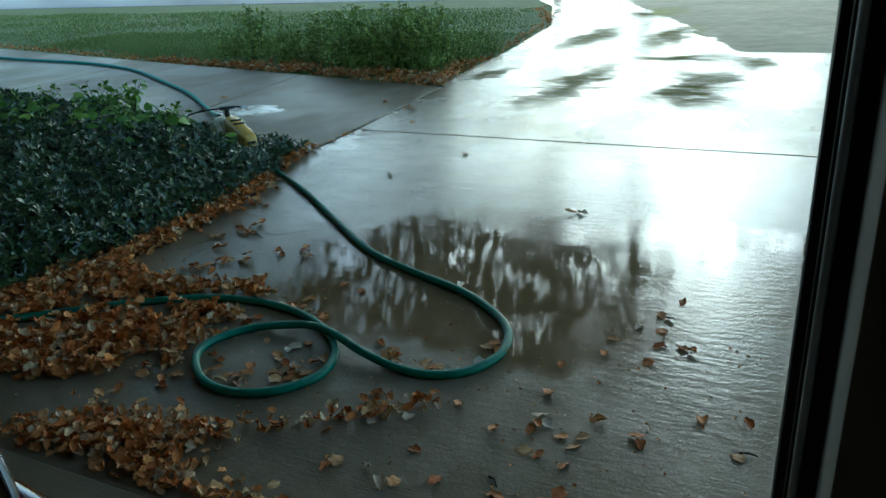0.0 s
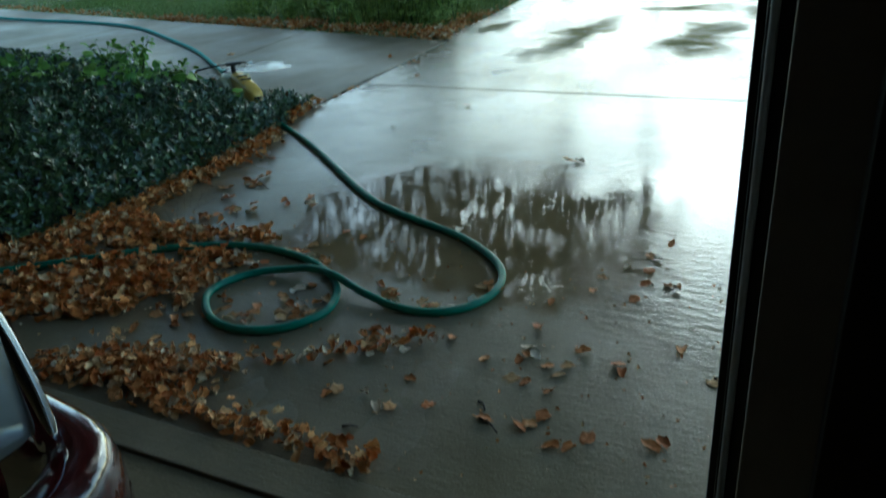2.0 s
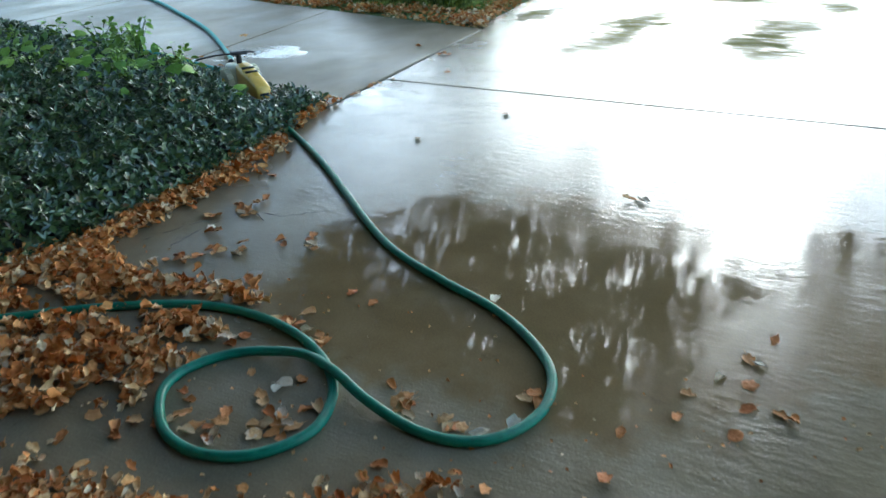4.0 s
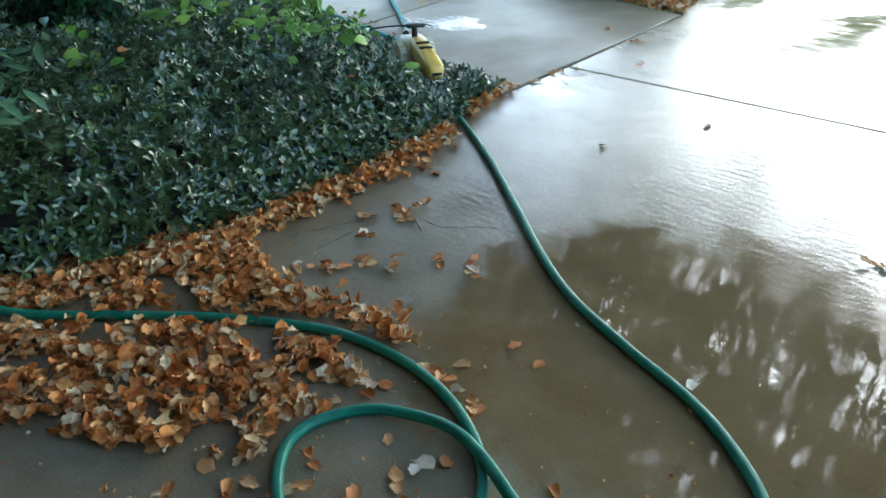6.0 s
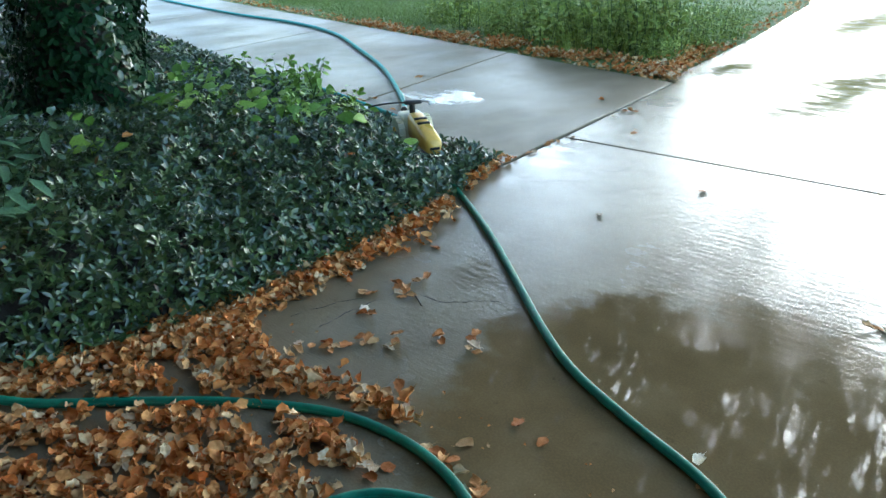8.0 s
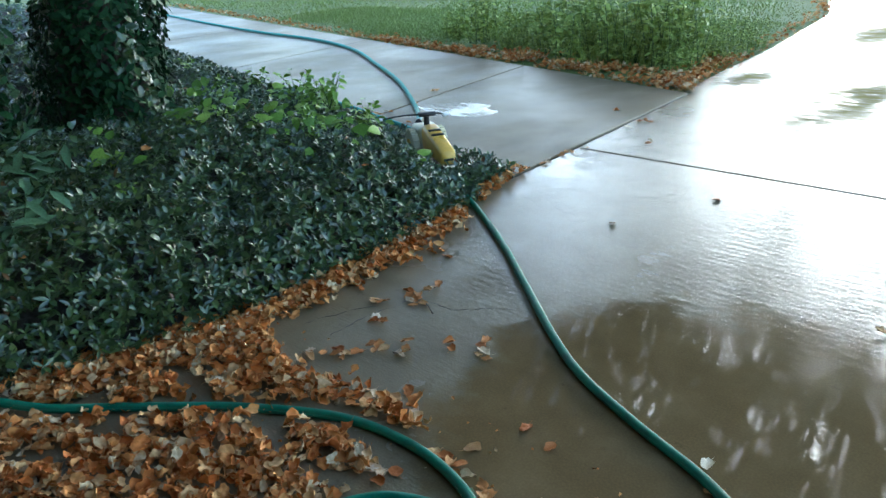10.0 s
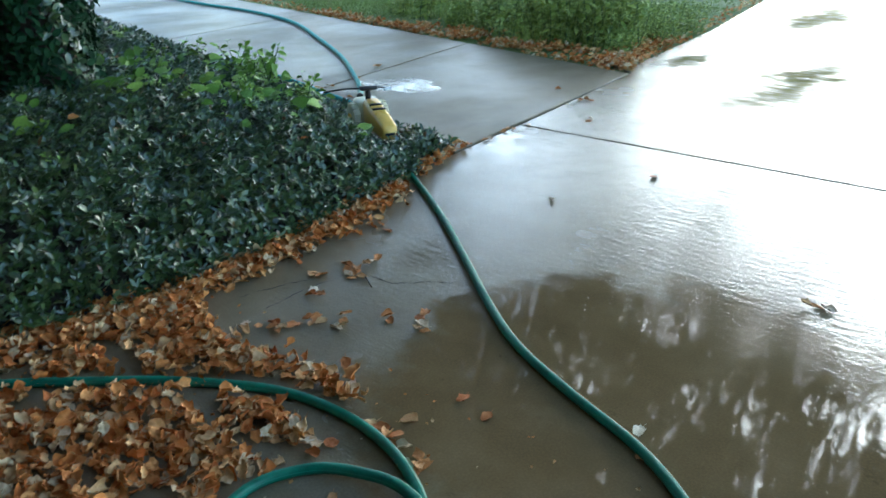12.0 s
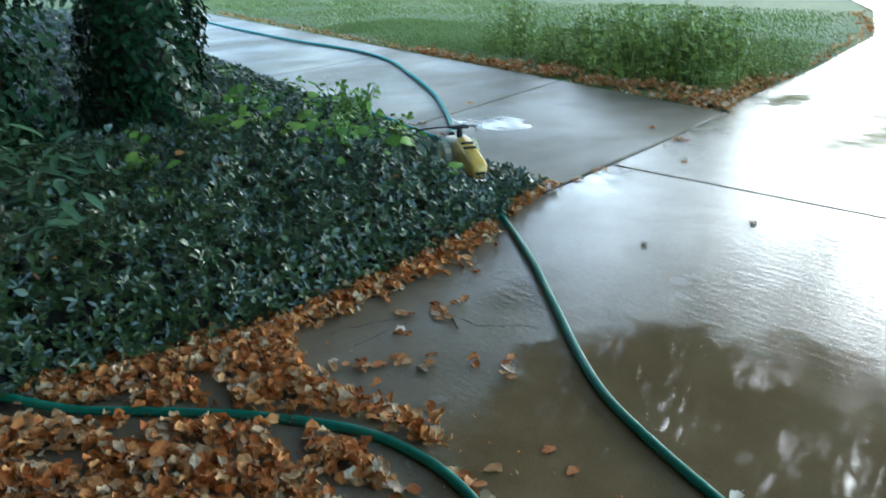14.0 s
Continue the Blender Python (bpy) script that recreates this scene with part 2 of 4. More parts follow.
M_pale = plain("pale_yellow_cast_iron", (0.72, 0.66, 0.42), 0.4, 0.2, 30)
M_black = plain("black_plastic", (0.012, 0.012, 0.013), 0.4, 0.2, 60)
M_white = plain("white_plastic", (0.75, 0.77, 0.75), 0.4, 0.1, 60)
M_car = plain("maroon_car_paint", (0.05, 0.008, 0.008), 0.12, 0.1, 8, Coat_Weight=1.0, Coat_Roughness=0.03)
M_chrome = plain("chrome", (0.7, 0.72, 0.74), 0.08, 0.05, 20, Metallic=1.0)
M_lens = plain("clear_lamp_lens", (0.5, 0.53, 0.52), 0.06, 0.15, 30, Metallic=0.6)
M_red = plain("red_lamp_lens", (0.35, 0.012, 0.01), 0.08, 0.15, 30)
M_glass = plain("tinted_window", (0.01, 0.012, 0.012), 0.04, 0.1, 5)
M_tyre = plain("tyre_rubber", (0.015, 0.015, 0.015), 0.8)


def hose_material(name, a, b, c, line, rough):
    """Green rubber with faint lengthwise ribs, wet and a little dusty."""
    n = Nodes(name)
    uv = n.add("ShaderNodeUVMap").outputs[0]
    stripe = n.math("SINE", n.math("MULTIPLY", n.vec("DOT_PRODUCT", uv, (1, 0, 0)), 2 * math.pi * 5))
    dust = n.noise(35, 5, 0.65)
    col = n.ramp(dust, [(0.3, a), (0.55, b), (0.85, c)])
    col = n.mix(n.steps(stripe, 0.9, 1.0, 0.0, 0.7), col, line)
    return n.done(col, n.steps(dust, 0.3, 0.7, rough, rough + 0.2), n.bump(stripe, 0.25, 0.0015))


M_hose = hose_material("green_hose_rubber", (0.002, 0.1, 0.054), (0.006, 0.175, 0.092), (0.035, 0.24, 0.14), (0.04, 0.28, 0.19), 0.38)
M_teal = hose_material("teal_hose_vinyl", (0.006, 0.2, 0.15), (0.015, 0.3, 0.25), (0.05, 0.4, 0.34), (0.1, 0.45, 0.42), 0.5)


# ---- mesh helpers ----
def mesh_ob(name, verts, faces, mat, parent=None, label="", smooth=True):
    me = bpy.data.meshes.new(name)
    me.from_pydata([tuple(v) for v in verts], [], faces)
    me.materials.append(mat)
    if smooth:
        me.polygons.foreach_set("use_smooth", [True] * len(me.polygons))
    me.update()
    ob = new(name, me)
    ob.parent = parent
    if label:
        tagged(ob, label)
    return ob


def part(name, bm, mat, parent=None, label="", smooth=True):
    me = bpy.data.meshes.new(name)
    bmesh.ops.recalc_face_normals(bm, faces=bm.faces)
    bm.to_mesh(me)
    bm.free()
    me.materials.append(mat)
    if smooth:
        me.polygons.foreach_set("use_smooth", [True] * len(me.polygons))
        me.set_sharp_from_angle(angle=radians(40))
    ob = new(name, me)
    ob.parent = parent
    if label:
        tagged(ob, label)
    return ob


def box(x0, x1, y0, y1, z0, z1, bevel=0.0, seg=2, m=None):
    bm = bmesh.new()
    bmesh.ops.create_cube(bm, size=1.0)
    for v in bm.verts:
        v.co = Vector(((x0 + x1) / 2 + v.co.x * (x1 - x0), (y0 + y1) / 2 + v.co.y * (y1 - y0), (z0 + z1) / 2 + v.co.z * (z1 - z0)))
    if bevel:
        bmesh.ops.bevel(bm, geom=bm.edges[:], offset=bevel, segments=seg, affect="EDGES", profile=0.5)
    if m:
        bmesh.ops.transform(bm, matrix=m, verts=bm.verts)
    return bm


def disc(radius, depth, seg=24, bevel=0.0, m=None, r2=None):
    bm = bmesh.new()
    bmesh.ops.create_cone(bm, cap_ends=True, segments=seg, radius1=radius, radius2=radius if r2 is None else r2, depth=depth)
    if bevel:
        es = [e for e in bm.edges if abs(e.verts[0].co.z - e.verts[1].co.z) < 1e-6]
        bmesh.ops.bevel(bm, geom=es, offset=bevel, segments=2, affect="EDGES", profile=0.5)
    if m:
        bmesh.ops.transform(bm, matrix=m, verts=bm.verts)
    return bm


def smooth_line(points, step=0.03):
    """Points along a smooth curve through the given ones."""
    p = np.array(points, float)
    if p.shape[1] == 2:
        p = np.c_[p, np.zeros(len(p))]
    q = np.vstack([2 * p[0] - p[1], p, 2 * p[-1] - p[-2]])
    out = []
    for i in range(1, len(q) - 2):
        a, b, c, d = q[i - 1:i + 3]
        n = max(2, int(np.linalg.norm(c - b) / step))
        for t in np.arange(n) / n:
            out.append(0.5 * (2 * b + (c - a) * t + (2 * a - 5 * b + 4 * c - d) * t * t + (3 * b - a - 3 * c + d) * t ** 3))
    out.append(p[-1])
    return np.array(out)


def tube(name, line, radius, mat, parent=None, sides=10, label=""):
    """A round tube along a line; radius may be a list."""
    line = np.array(line, float)
    k = len(line)
    rad = np.broadcast_to(np.array(radius, float), (k,))
    tan = np.gradient(line, axis=0)
    tan /= np.linalg.norm(tan, axis=1)[:, None] + 1e-9
    up = np.where(np.abs(tan[:, 2:3]) > 0.9, np.array([[1.0, 0, 0]]), np.array([[0, 0, 1.0]]))
    side = np.cross(tan, up)
    side /= np.linalg.norm(side, axis=1)[:, None] + 1e-9
    nor = np.cross(side, tan)
    ang = np.arange(sides) / sides * 2 * math.pi
    ring = line[:, None] + rad[:, None, None] * (np.cos(ang)[None, :, None] * side[:, None] + np.sin(ang)[None, :, None] * nor[:, None])
    faces = [(i * sides + j, i * sides + (j + 1) % sides, (i + 1) * sides + (j + 1) % sides, (i + 1) * sides + j) for i in range(k - 1) for j in range(sides)]
    faces += [tuple(range(sides))[::-1], tuple((k - 1) * sides + j for j in range(sides))]
    ob = mesh_ob(name, ring.reshape(-1, 3), faces, mat, parent, label)
    uv = ob.data.uv_layers.new(name="UVMap")
    us = []
    for i in range(k - 1):
        for j in range(sides):
            us += [j / sides, i * 0.1, (j + 1) / sides, i * 0.1, (j + 1) / sides, (i + 1) * 0.1, j / sides, (i + 1) * 0.1]
    us += [0.0] * (4 * sides)
    uv.data.foreach_set("uv", us)
    return ob


def frames_from(normals, spin):
    """Rotation matrices whose z is the normal and whose x is turned by spin about it."""
    n = normals / (np.linalg.norm(normals, axis=1)[:, None] + 1e-9)
    a = np.where(np.abs(n[:, 2:3]) > 0.95, np.array([[1.0, 0, 0]]), np.array([[0, 0, 1.0]]))
    x = np.cross(a, n)
    x /= np.linalg.norm(x, axis=1)[:, None] + 1e-9
    y = np.cross(n, x)
    c, s = np.cos(spin)[:, None], np.sin(spin)[:, None]
    return np.stack([c * x + s * y, -s * x + c * y, n], axis=2)


def scatter(name, shapes, pos, rot, size, mat, parent=None, label=""):
    """One mesh of many leaves: shapes are (verts, faces), used by turns."""
    verts, faces, base = [], [], 0
    pick = np.arange(len(pos)) % len(shapes)
    for k, (tv, tf) in enumerate(shapes):
        sel = np.where(pick == k)[0]
        if not len(sel):
            continue
        tv = np.array(tv, float)
        w = np.einsum("nij,mj->nmi", rot[sel], tv) * size[sel][:, None, None] + pos[sel][:, None]
        verts.append(w.reshape(-1, 3))
        m = len(tv)
        for i in range(len(sel)):
            o = base + i * m
            faces += [tuple(o + a for a in f) for f in tf]
        base += len(sel) * m
    return mesh_ob(name, np.vstack(verts), faces, mat, parent, label)


OVATE = ([(0, 0, 0), (0.3, 0.26, 0.07), (0.3, -0.26, 0.07), (0.65, 0.24, 0.05), (0.65, -0.24, 0.05), (1, 0, -0.08), (0.32, 0, 0.0), (0.66, 0, 0.0)],
         [(0, 6, 1), (0, 2, 6), (6, 7, 3, 1), (6, 2, 4, 7), (7, 5, 3), (7, 4, 5)])
LANCE = ([(0, 0, 0), (0.35, 0.15, 0.05), (0.35, -0.15, 0.05), (0.7, 0.13, 0.02), (0.7, -0.13, 0.02), (1, 0, -0.12), (0.35, 0, 0.0), (0.7, 0, -0.03)],
         OVATE[1])
HEART = ([(0, 0, 0), (-0.08, 0.3, 0.04), (-0.08, -0.3, 0.04), (0.3, 0.42, 0.06), (0.3, -0.42, 0.06), (0.65, 0.3, 0.0), (0.65, -0.3, 0.0), (1, 0, -0.12), (0.3, 0, 0), (0.65, 0, -0.02)],
         [(0, 8, 3, 1), (0, 2, 4, 8), (8, 9, 5, 3), (8, 4, 6, 9), (9, 7, 5), (9, 6, 7)])
DIAMOND = ([(0, 0, 0), (0.5, 0.3, 0.08), (1, 0, -0.05), (0.5, -0.3, 0.08)], [(0, 2, 1), (0, 3, 2)])
BLADE = ([(-0.5, 0, 0), (0.5, 0, 0), (0.35, 0.1, 0.55), (0.0, 0.35, 1.0), (-0.35, 0.1, 0.55)], [(0, 1, 2, 4), (4, 2, 3)])


def lobed(seed, lobes=5, curl=0.35):
    """A dry leaf, rolled about a slanting line and crumpled, with a ragged rim and a stalk."""
    r = np.random.default_rng(seed)
    n = 16
    v = [(0, 0, 0.0)]
    ph, fold = r.uniform(0, 6.28), r.uniform(-0.6, 0.6)
    wide = r.uniform(0.62, 0.9)
    lift = r.uniform(0.1, 0.35)
    for f in (0.45, 0.8, 1.0):
        for i in range(n):
            a = 2 * math.pi * i / n
            rad = f * 0.5 * (1 - (0.17 * f * (0.5 + 0.5 * math.cos(lobes * a + ph)))) * r.uniform(0.84, 1.12)
            x, y = rad * math.cos(a), rad * math.sin(a) * wide
            u = -x * math.sin(fold) + y * math.cos(fold)
            w = x * math.cos(fold) + y * math.sin(fold)
            z = curl * 3.2 * u * u + lift * w * w * (1 if w > 0 else -0.2) + r.uniform(-0.11, 0.11) * f
            u2 = u * (1 - 0.9 * curl * abs(u))
            v.append((w * math.cos(fold) - u2 * math.sin(fold), w * math.sin(fold) + u2 * math.cos(fold), z))
    fc = [(0, 1 + i, 1 + (i + 1) % n) for i in range(n)]
    for k in range(2):
        o = 1 + k * n
        fc += [(o + i, o + n + i, o + n + (i + 1) % n, o + (i + 1) % n) for i in range(n)]
    m = len(v)
    v += [(-0.46, 0.0, 0.03), (-0.8, 0.06, 0.12), (-0.46, 0.03, 0.03)]
    fc.append((m, m + 1, m + 2))
    return v, fc


LITTER = [lobed(s, 3 + s % 4, 0.12 + 0.2 * (s % 5)) for s in range(12)]


def jitter_normals(n, tilt):
    return np.c_[rng.normal(0, tilt, n), rng.normal(0, tilt, n), np.ones(n)]


# ---- plan ----
GARAGE_Y = 2.40
EDGE_Y = [2.4, 2.88, 3.13, 3.47, 3.75, 4.16, 4.84, 5.19, 5.36]
EDGE_X = [0.06, 0.06, 0.15, 0.22, 0.19, 0.18, 0.07, -0.03, -0.07]


def walk_near(x):
    return 5.36 - 0.256 * (x + 0.05)


def walk_far(x):
    return 7.86 - 0.252 * (x + 0.35)


def bed_edge(y):
    return np.interp(y, EDGE_Y, EDGE_X)


def bed_depth(x, y):
    """How far inside the bed a place lies, in metres (less than nought outside)."""
    return np.minimum(bed_edge(y) - x, (walk_near(x) - 0.06 - y) * 0.97)


TRAC = Vector((-0.61, 5.335, 0.0))
TRAC_DIR = Vector((0.87, -0.49, 0)).normalized()


def near_tractor(x, y):
    """Along and across the sprinkler."""
    dx, dy = x - TRAC.x, y - TRAC.y
    return dx * TRAC_DIR.x + dy * TRAC_DIR.y, -dx * TRAC_DIR.y + dy * TRAC_DIR.x


def bed_height(x, y):
    d = np.maximum(np.minimum(bed_depth(x, y), (walk_near(x) - 0.06 - y) * 0.4), 0)
    lump = 0.035 * np.sin(3.1 * x + 1.3 * y) + 0.03 * np.sin(2.2 * y - 4.0 * x + 1) + 0.02 * np.sin(7 * x + 5 * y) + 0.028 * np.sin(13 * x + 4 * y + 1) * np.sin(11 * y - 5 * x)
    h = 0.05 + 0.24 * (1 - np.exp(-d / 0.22)) * 1.0 + lump * np.minimum(1, d / 0.4)
    a, b = near_tractor(x, y)
    dip = np.exp(-(np.maximum(np.abs(a - 0.25) - 0.4, 0) / 0.12) ** 2 - (np.maximum(np.abs(b) - 0.12, 0) / 0.1) ** 2)
    return h * (1 - dip) + np.minimum(h, 0.085) * dip


# ---- ground, drive and walk ----
def ground():
    xs = np.unique(np.r_[-400, -120, -60, -35, np.arange(-24, 14.1, 0.5), 25, 50, 120, 400])
    ys = np.unique(np.r_[-400, -120, -50, -20, np.arange(-8, 30.1, 0.5), 45, 70, 120, 200, 400])
    X, Y = np.meshgrid(xs, ys)
    Z = -0.03 + 0.012 * np.sin(1.7 * X + 0.4 * Y) * np.sin(1.1 * Y) * (np.abs(X) < 30)
    w = len(xs)
    faces = [(j * w + i, j * w + i + 1, (j + 1) * w + i + 1, (j + 1) * w + i) for j in range(len(ys) - 1) for i in range(w - 1)]
    ob = mesh_ob("ground", np.c_[X.ravel(), Y.ravel(), Z.ravel()], faces, M_lawn)
    tagged(ob, "wide green lawn with bare soil between the blades", "ground", kind="structure")


def slab(corners, top, mat, parent, depth=0.11):
    """A cast slab with rounded edges on a four-cornered plan."""
    bm = bmesh.new()
    lo = [bm.verts.new((x, y, top - depth)) for x, y in corners]
    hi = [bm.verts.new((x, y, top)) for x, y in corners]
    n = len(corners)
    bm.faces.new(hi)
    bm.faces.new(lo[::-1])
    for i in range(n):
        bm.faces.new((lo[i], lo[(i + 1) % n], hi[(i + 1) % n], hi[i]))
    top_edges = [e for e in bm.edges if all(abs(v.co.z - top) < 1e-6 for v in e.verts)]
    bmesh.ops.bevel(bm, geom=top_edges, offset=0.008, segments=2, affect="EDGES", profile=0.5)
    return part("slab", bm, mat, parent, smooth=False)


ground()
driveway = tagged(new("driveway"), "wet grey concrete driveway of cast slabs with puddles", "driveway", kind="structure")
DRIVE_ROWS = [(2.41, 0.0), (6.0, 0.0), (7.84, 0.0), (7.9, -0.33), (10.25, -0.5), (13.45, -0.95), (17.5, -2.2), (20.5, -3.6)]
g = 0.006
PLANS = [[(0.012, 2.416), (4.194, 2.416), (4.194, 5.995), (-0.04, 6.0), (0.012, 5.3)],
         [(-0.04, 6.01), (4.194, 6.004), (4.194, 10.244), (-0.5, 10.244), (-0.3, 7.9), (-0.178, 7.8)],
         [(-0.5, 10.256), (4.194, 10.256), (4.194, 13.444), (-0.95, 13.444)],
         [(-0.95, 13.456), (4.194, 13.456), (4.194, 17.494), (-2.2, 17.494)],
         [(-2.2, 17.506), (4.194, 17.506), (4.194, 20.5), (-3.6, 20.5)]]
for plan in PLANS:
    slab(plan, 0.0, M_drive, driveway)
for ya, yb in ((2.416, 5.994), (6.006, 10.244), (10.256, 13.444), (13.456, 17.494), (17.506, 20.5)):
    slab([(4.206, ya), (8.0, ya), (8.0, yb), (4.206, yb)], 0.0, M_drive, driveway)
part("joint_bed", box(0.0, 8.0, 2.5, 20.4, -0.1, -0.007), M_joint, driveway)

walkway = tagged(new("walkway"), "damp grey concrete front walk with dirty joints", "walkway", kind="structure")
JX = [-0.012, -1.87, -4.72, -7.6, -10.5, -13.4, -17.0]
for a, b in zip(JX, JX[1:]):
    def col(x, far):
        y = walk_far(x) if far else walk_near(x)
        return (x - 0.16 * (y - 6.9) * (x < -1) - 0.075 * (y - 5.33) * (x > -1), y)
    slab([col(b + g, False), col(a - g, False), col(a - g, True), col(b + g, True)], 0.0, M_walk, walkway)
mesh_ob("joint_bed", [(-17, walk_near(-17) + 0.05, -0.018), (-0.01, walk_near(0) + 0.02, -0.018), (-0.17, walk_far(0) - 0.05, -0.018), (-17, walk_far(-17) - 0.05, -0.018)],
        [(0, 1, 2, 3)], M_joint, walkway)

road = part("road", box(-60, 60, 20.52, 28, -0.1, -0.012, 0.02), M_road)
tagged(road, "pale wet concrete street past the drive", "road", kind="structure")


# ---- garage and house ----
def house():
    h = tagged(new("house"), "low house with an attached open garage", "house", kind="structure")
    part("wall_front", box(-8.0, 0.15, 2.18, 2.36, -0.1, 2.75, 0.004), M_wall, h)
    part("wall_front", box(2.895, 9.0, 2.18, 2.36, -0.1, 2.75, 0.004), M_wall, h)
    part("wall_front", box(0.15, 2.893, 2.18, 2.36, 2.2, 2.75, 0.004), M_wall, h)
    # Garage side and back walls are unseen and close out the light.
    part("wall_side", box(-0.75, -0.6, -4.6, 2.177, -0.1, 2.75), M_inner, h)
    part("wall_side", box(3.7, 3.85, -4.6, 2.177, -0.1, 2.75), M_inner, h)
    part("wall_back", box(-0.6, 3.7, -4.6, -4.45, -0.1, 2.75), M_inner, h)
    part("wall_side", box(-8.0, -7.85, -4.6, 2.177, -0.1, 2.75), M_wall, h)
    part("wall_side", box(8.85, 9.0, -4.6, 2.177, -0.1, 2.75), M_wall, h)
    bm = bmesh.new()
    rid = -1.2
    # Roof is unseen; its eave depth is set to block light near the sill.
    pts = [(-8.6, 2.75, 2.71), (9.6, 2.75, 2.71), (9.6, rid, 4.3), (-8.6, rid, 4.3), (-8.6, -5.2, 2.76), (9.6, -5.2, 2.76)]
    lo = [bm.verts.new(p) for p in pts]
    up = [bm.verts.new((p[0], p[1], p[2] + 0.14)) for p in pts]
    for q in ((0, 1, 2, 3), (3, 2, 5, 4)):
        bm.faces.new([up[i] for i in q])
        bm.faces.new([lo[i] for i in q[::-1]])
    for a, b in ((0, 1), (1, 2), (2, 5), (5, 4), (4, 3), (3, 0)):
        bm.faces.new((lo[a], lo[b], up[b], up[a]))
    part("roof", bm, M_roof, h, smooth=False)
    return h


house()
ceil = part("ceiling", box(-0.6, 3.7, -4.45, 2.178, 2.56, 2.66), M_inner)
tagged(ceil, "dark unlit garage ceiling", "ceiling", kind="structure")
gf = part("garage_floor", box(-0.6, 3.7, -4.45, 2.297, -0.1, 0.008, 0.003), M_gfloor, smooth=False)
tagged(gf, "stained grey concrete garage floor", "floor", kind="structure")
bm = box(0.16, 2.88, 2.2985, 2.407, -0.1, 0.018, 0.003)
th = part("threshold", bm, M_sill, smooth=False)
tagged(th, "smooth dark concrete sill under the garage door", "sill", kind="structure")


def jamb(x_inner, sign, name):
    j = tagged(new(name), "dark painted garage door jamb with a pale metal edge", "door jamb", kind="structure")

    def b(a, c, y0, y1, mat, nm, bev=0.004):
        xs = sorted((x_inner + sign * a, x_inner + sign * c))
        part(nm, box(xs[0], xs[1], y0, y1, 0.0, 2.2, bev), mat, j)
    b(0.0, 0.13, 2.362, 2.44, M_dark, "post")
    b(0.012, 0.125, 2.345, 2.36, M_dark, "stop")
    x = x_inner + sign * 0.022
    tube("seal", [(x, 2.338, 0.02), (x, 2.338, 1.1), (x, 2.338, 2.2)], 0.0055, M_strip, j, 8, "pale grey metal edge")
    b(0.13, 0.5, 2.12, 2.176, M_dark, "wall_lining")


jamb(2.846, 1, "door_jamb_right")
jamb(0.25, -1, "door_jamb_left")


# ---- car in the garage ----
def loft(name, sections, mat, parent, label="", cap=True):
    """A skin through closed sections of equal length."""
    k, n = len(sections), len(sections[0])
    v = [p for s in sections for p in s]
    f = [(i * n + j, i * n + (j + 1) % n, (i + 1) * n + (j + 1) % n, (i + 1) * n + j) for i in range(k - 1) for j in range(n)]
    if cap:
        f += [tuple(range(n))[::-1], tuple((k - 1) * n + j for j in range(n))]
    return mesh_ob(name, v, f, mat, parent, label)


def rounded(cx, y, w, z0, z1, power=4.0, n=36):
    out = []
    for i in range(n):
        a = 2 * math.pi * i / n
        c, s = math.cos(a), math.sin(a)
        out.append((cx + w / 2 * abs(c) ** (2 / power) * (1 if c > 0 else -1), y, (z0 + z1) / 2 + (z1 - z0) / 2 * abs(s) ** (2 / power) * (1 if s > 0 else -1)))
    return out


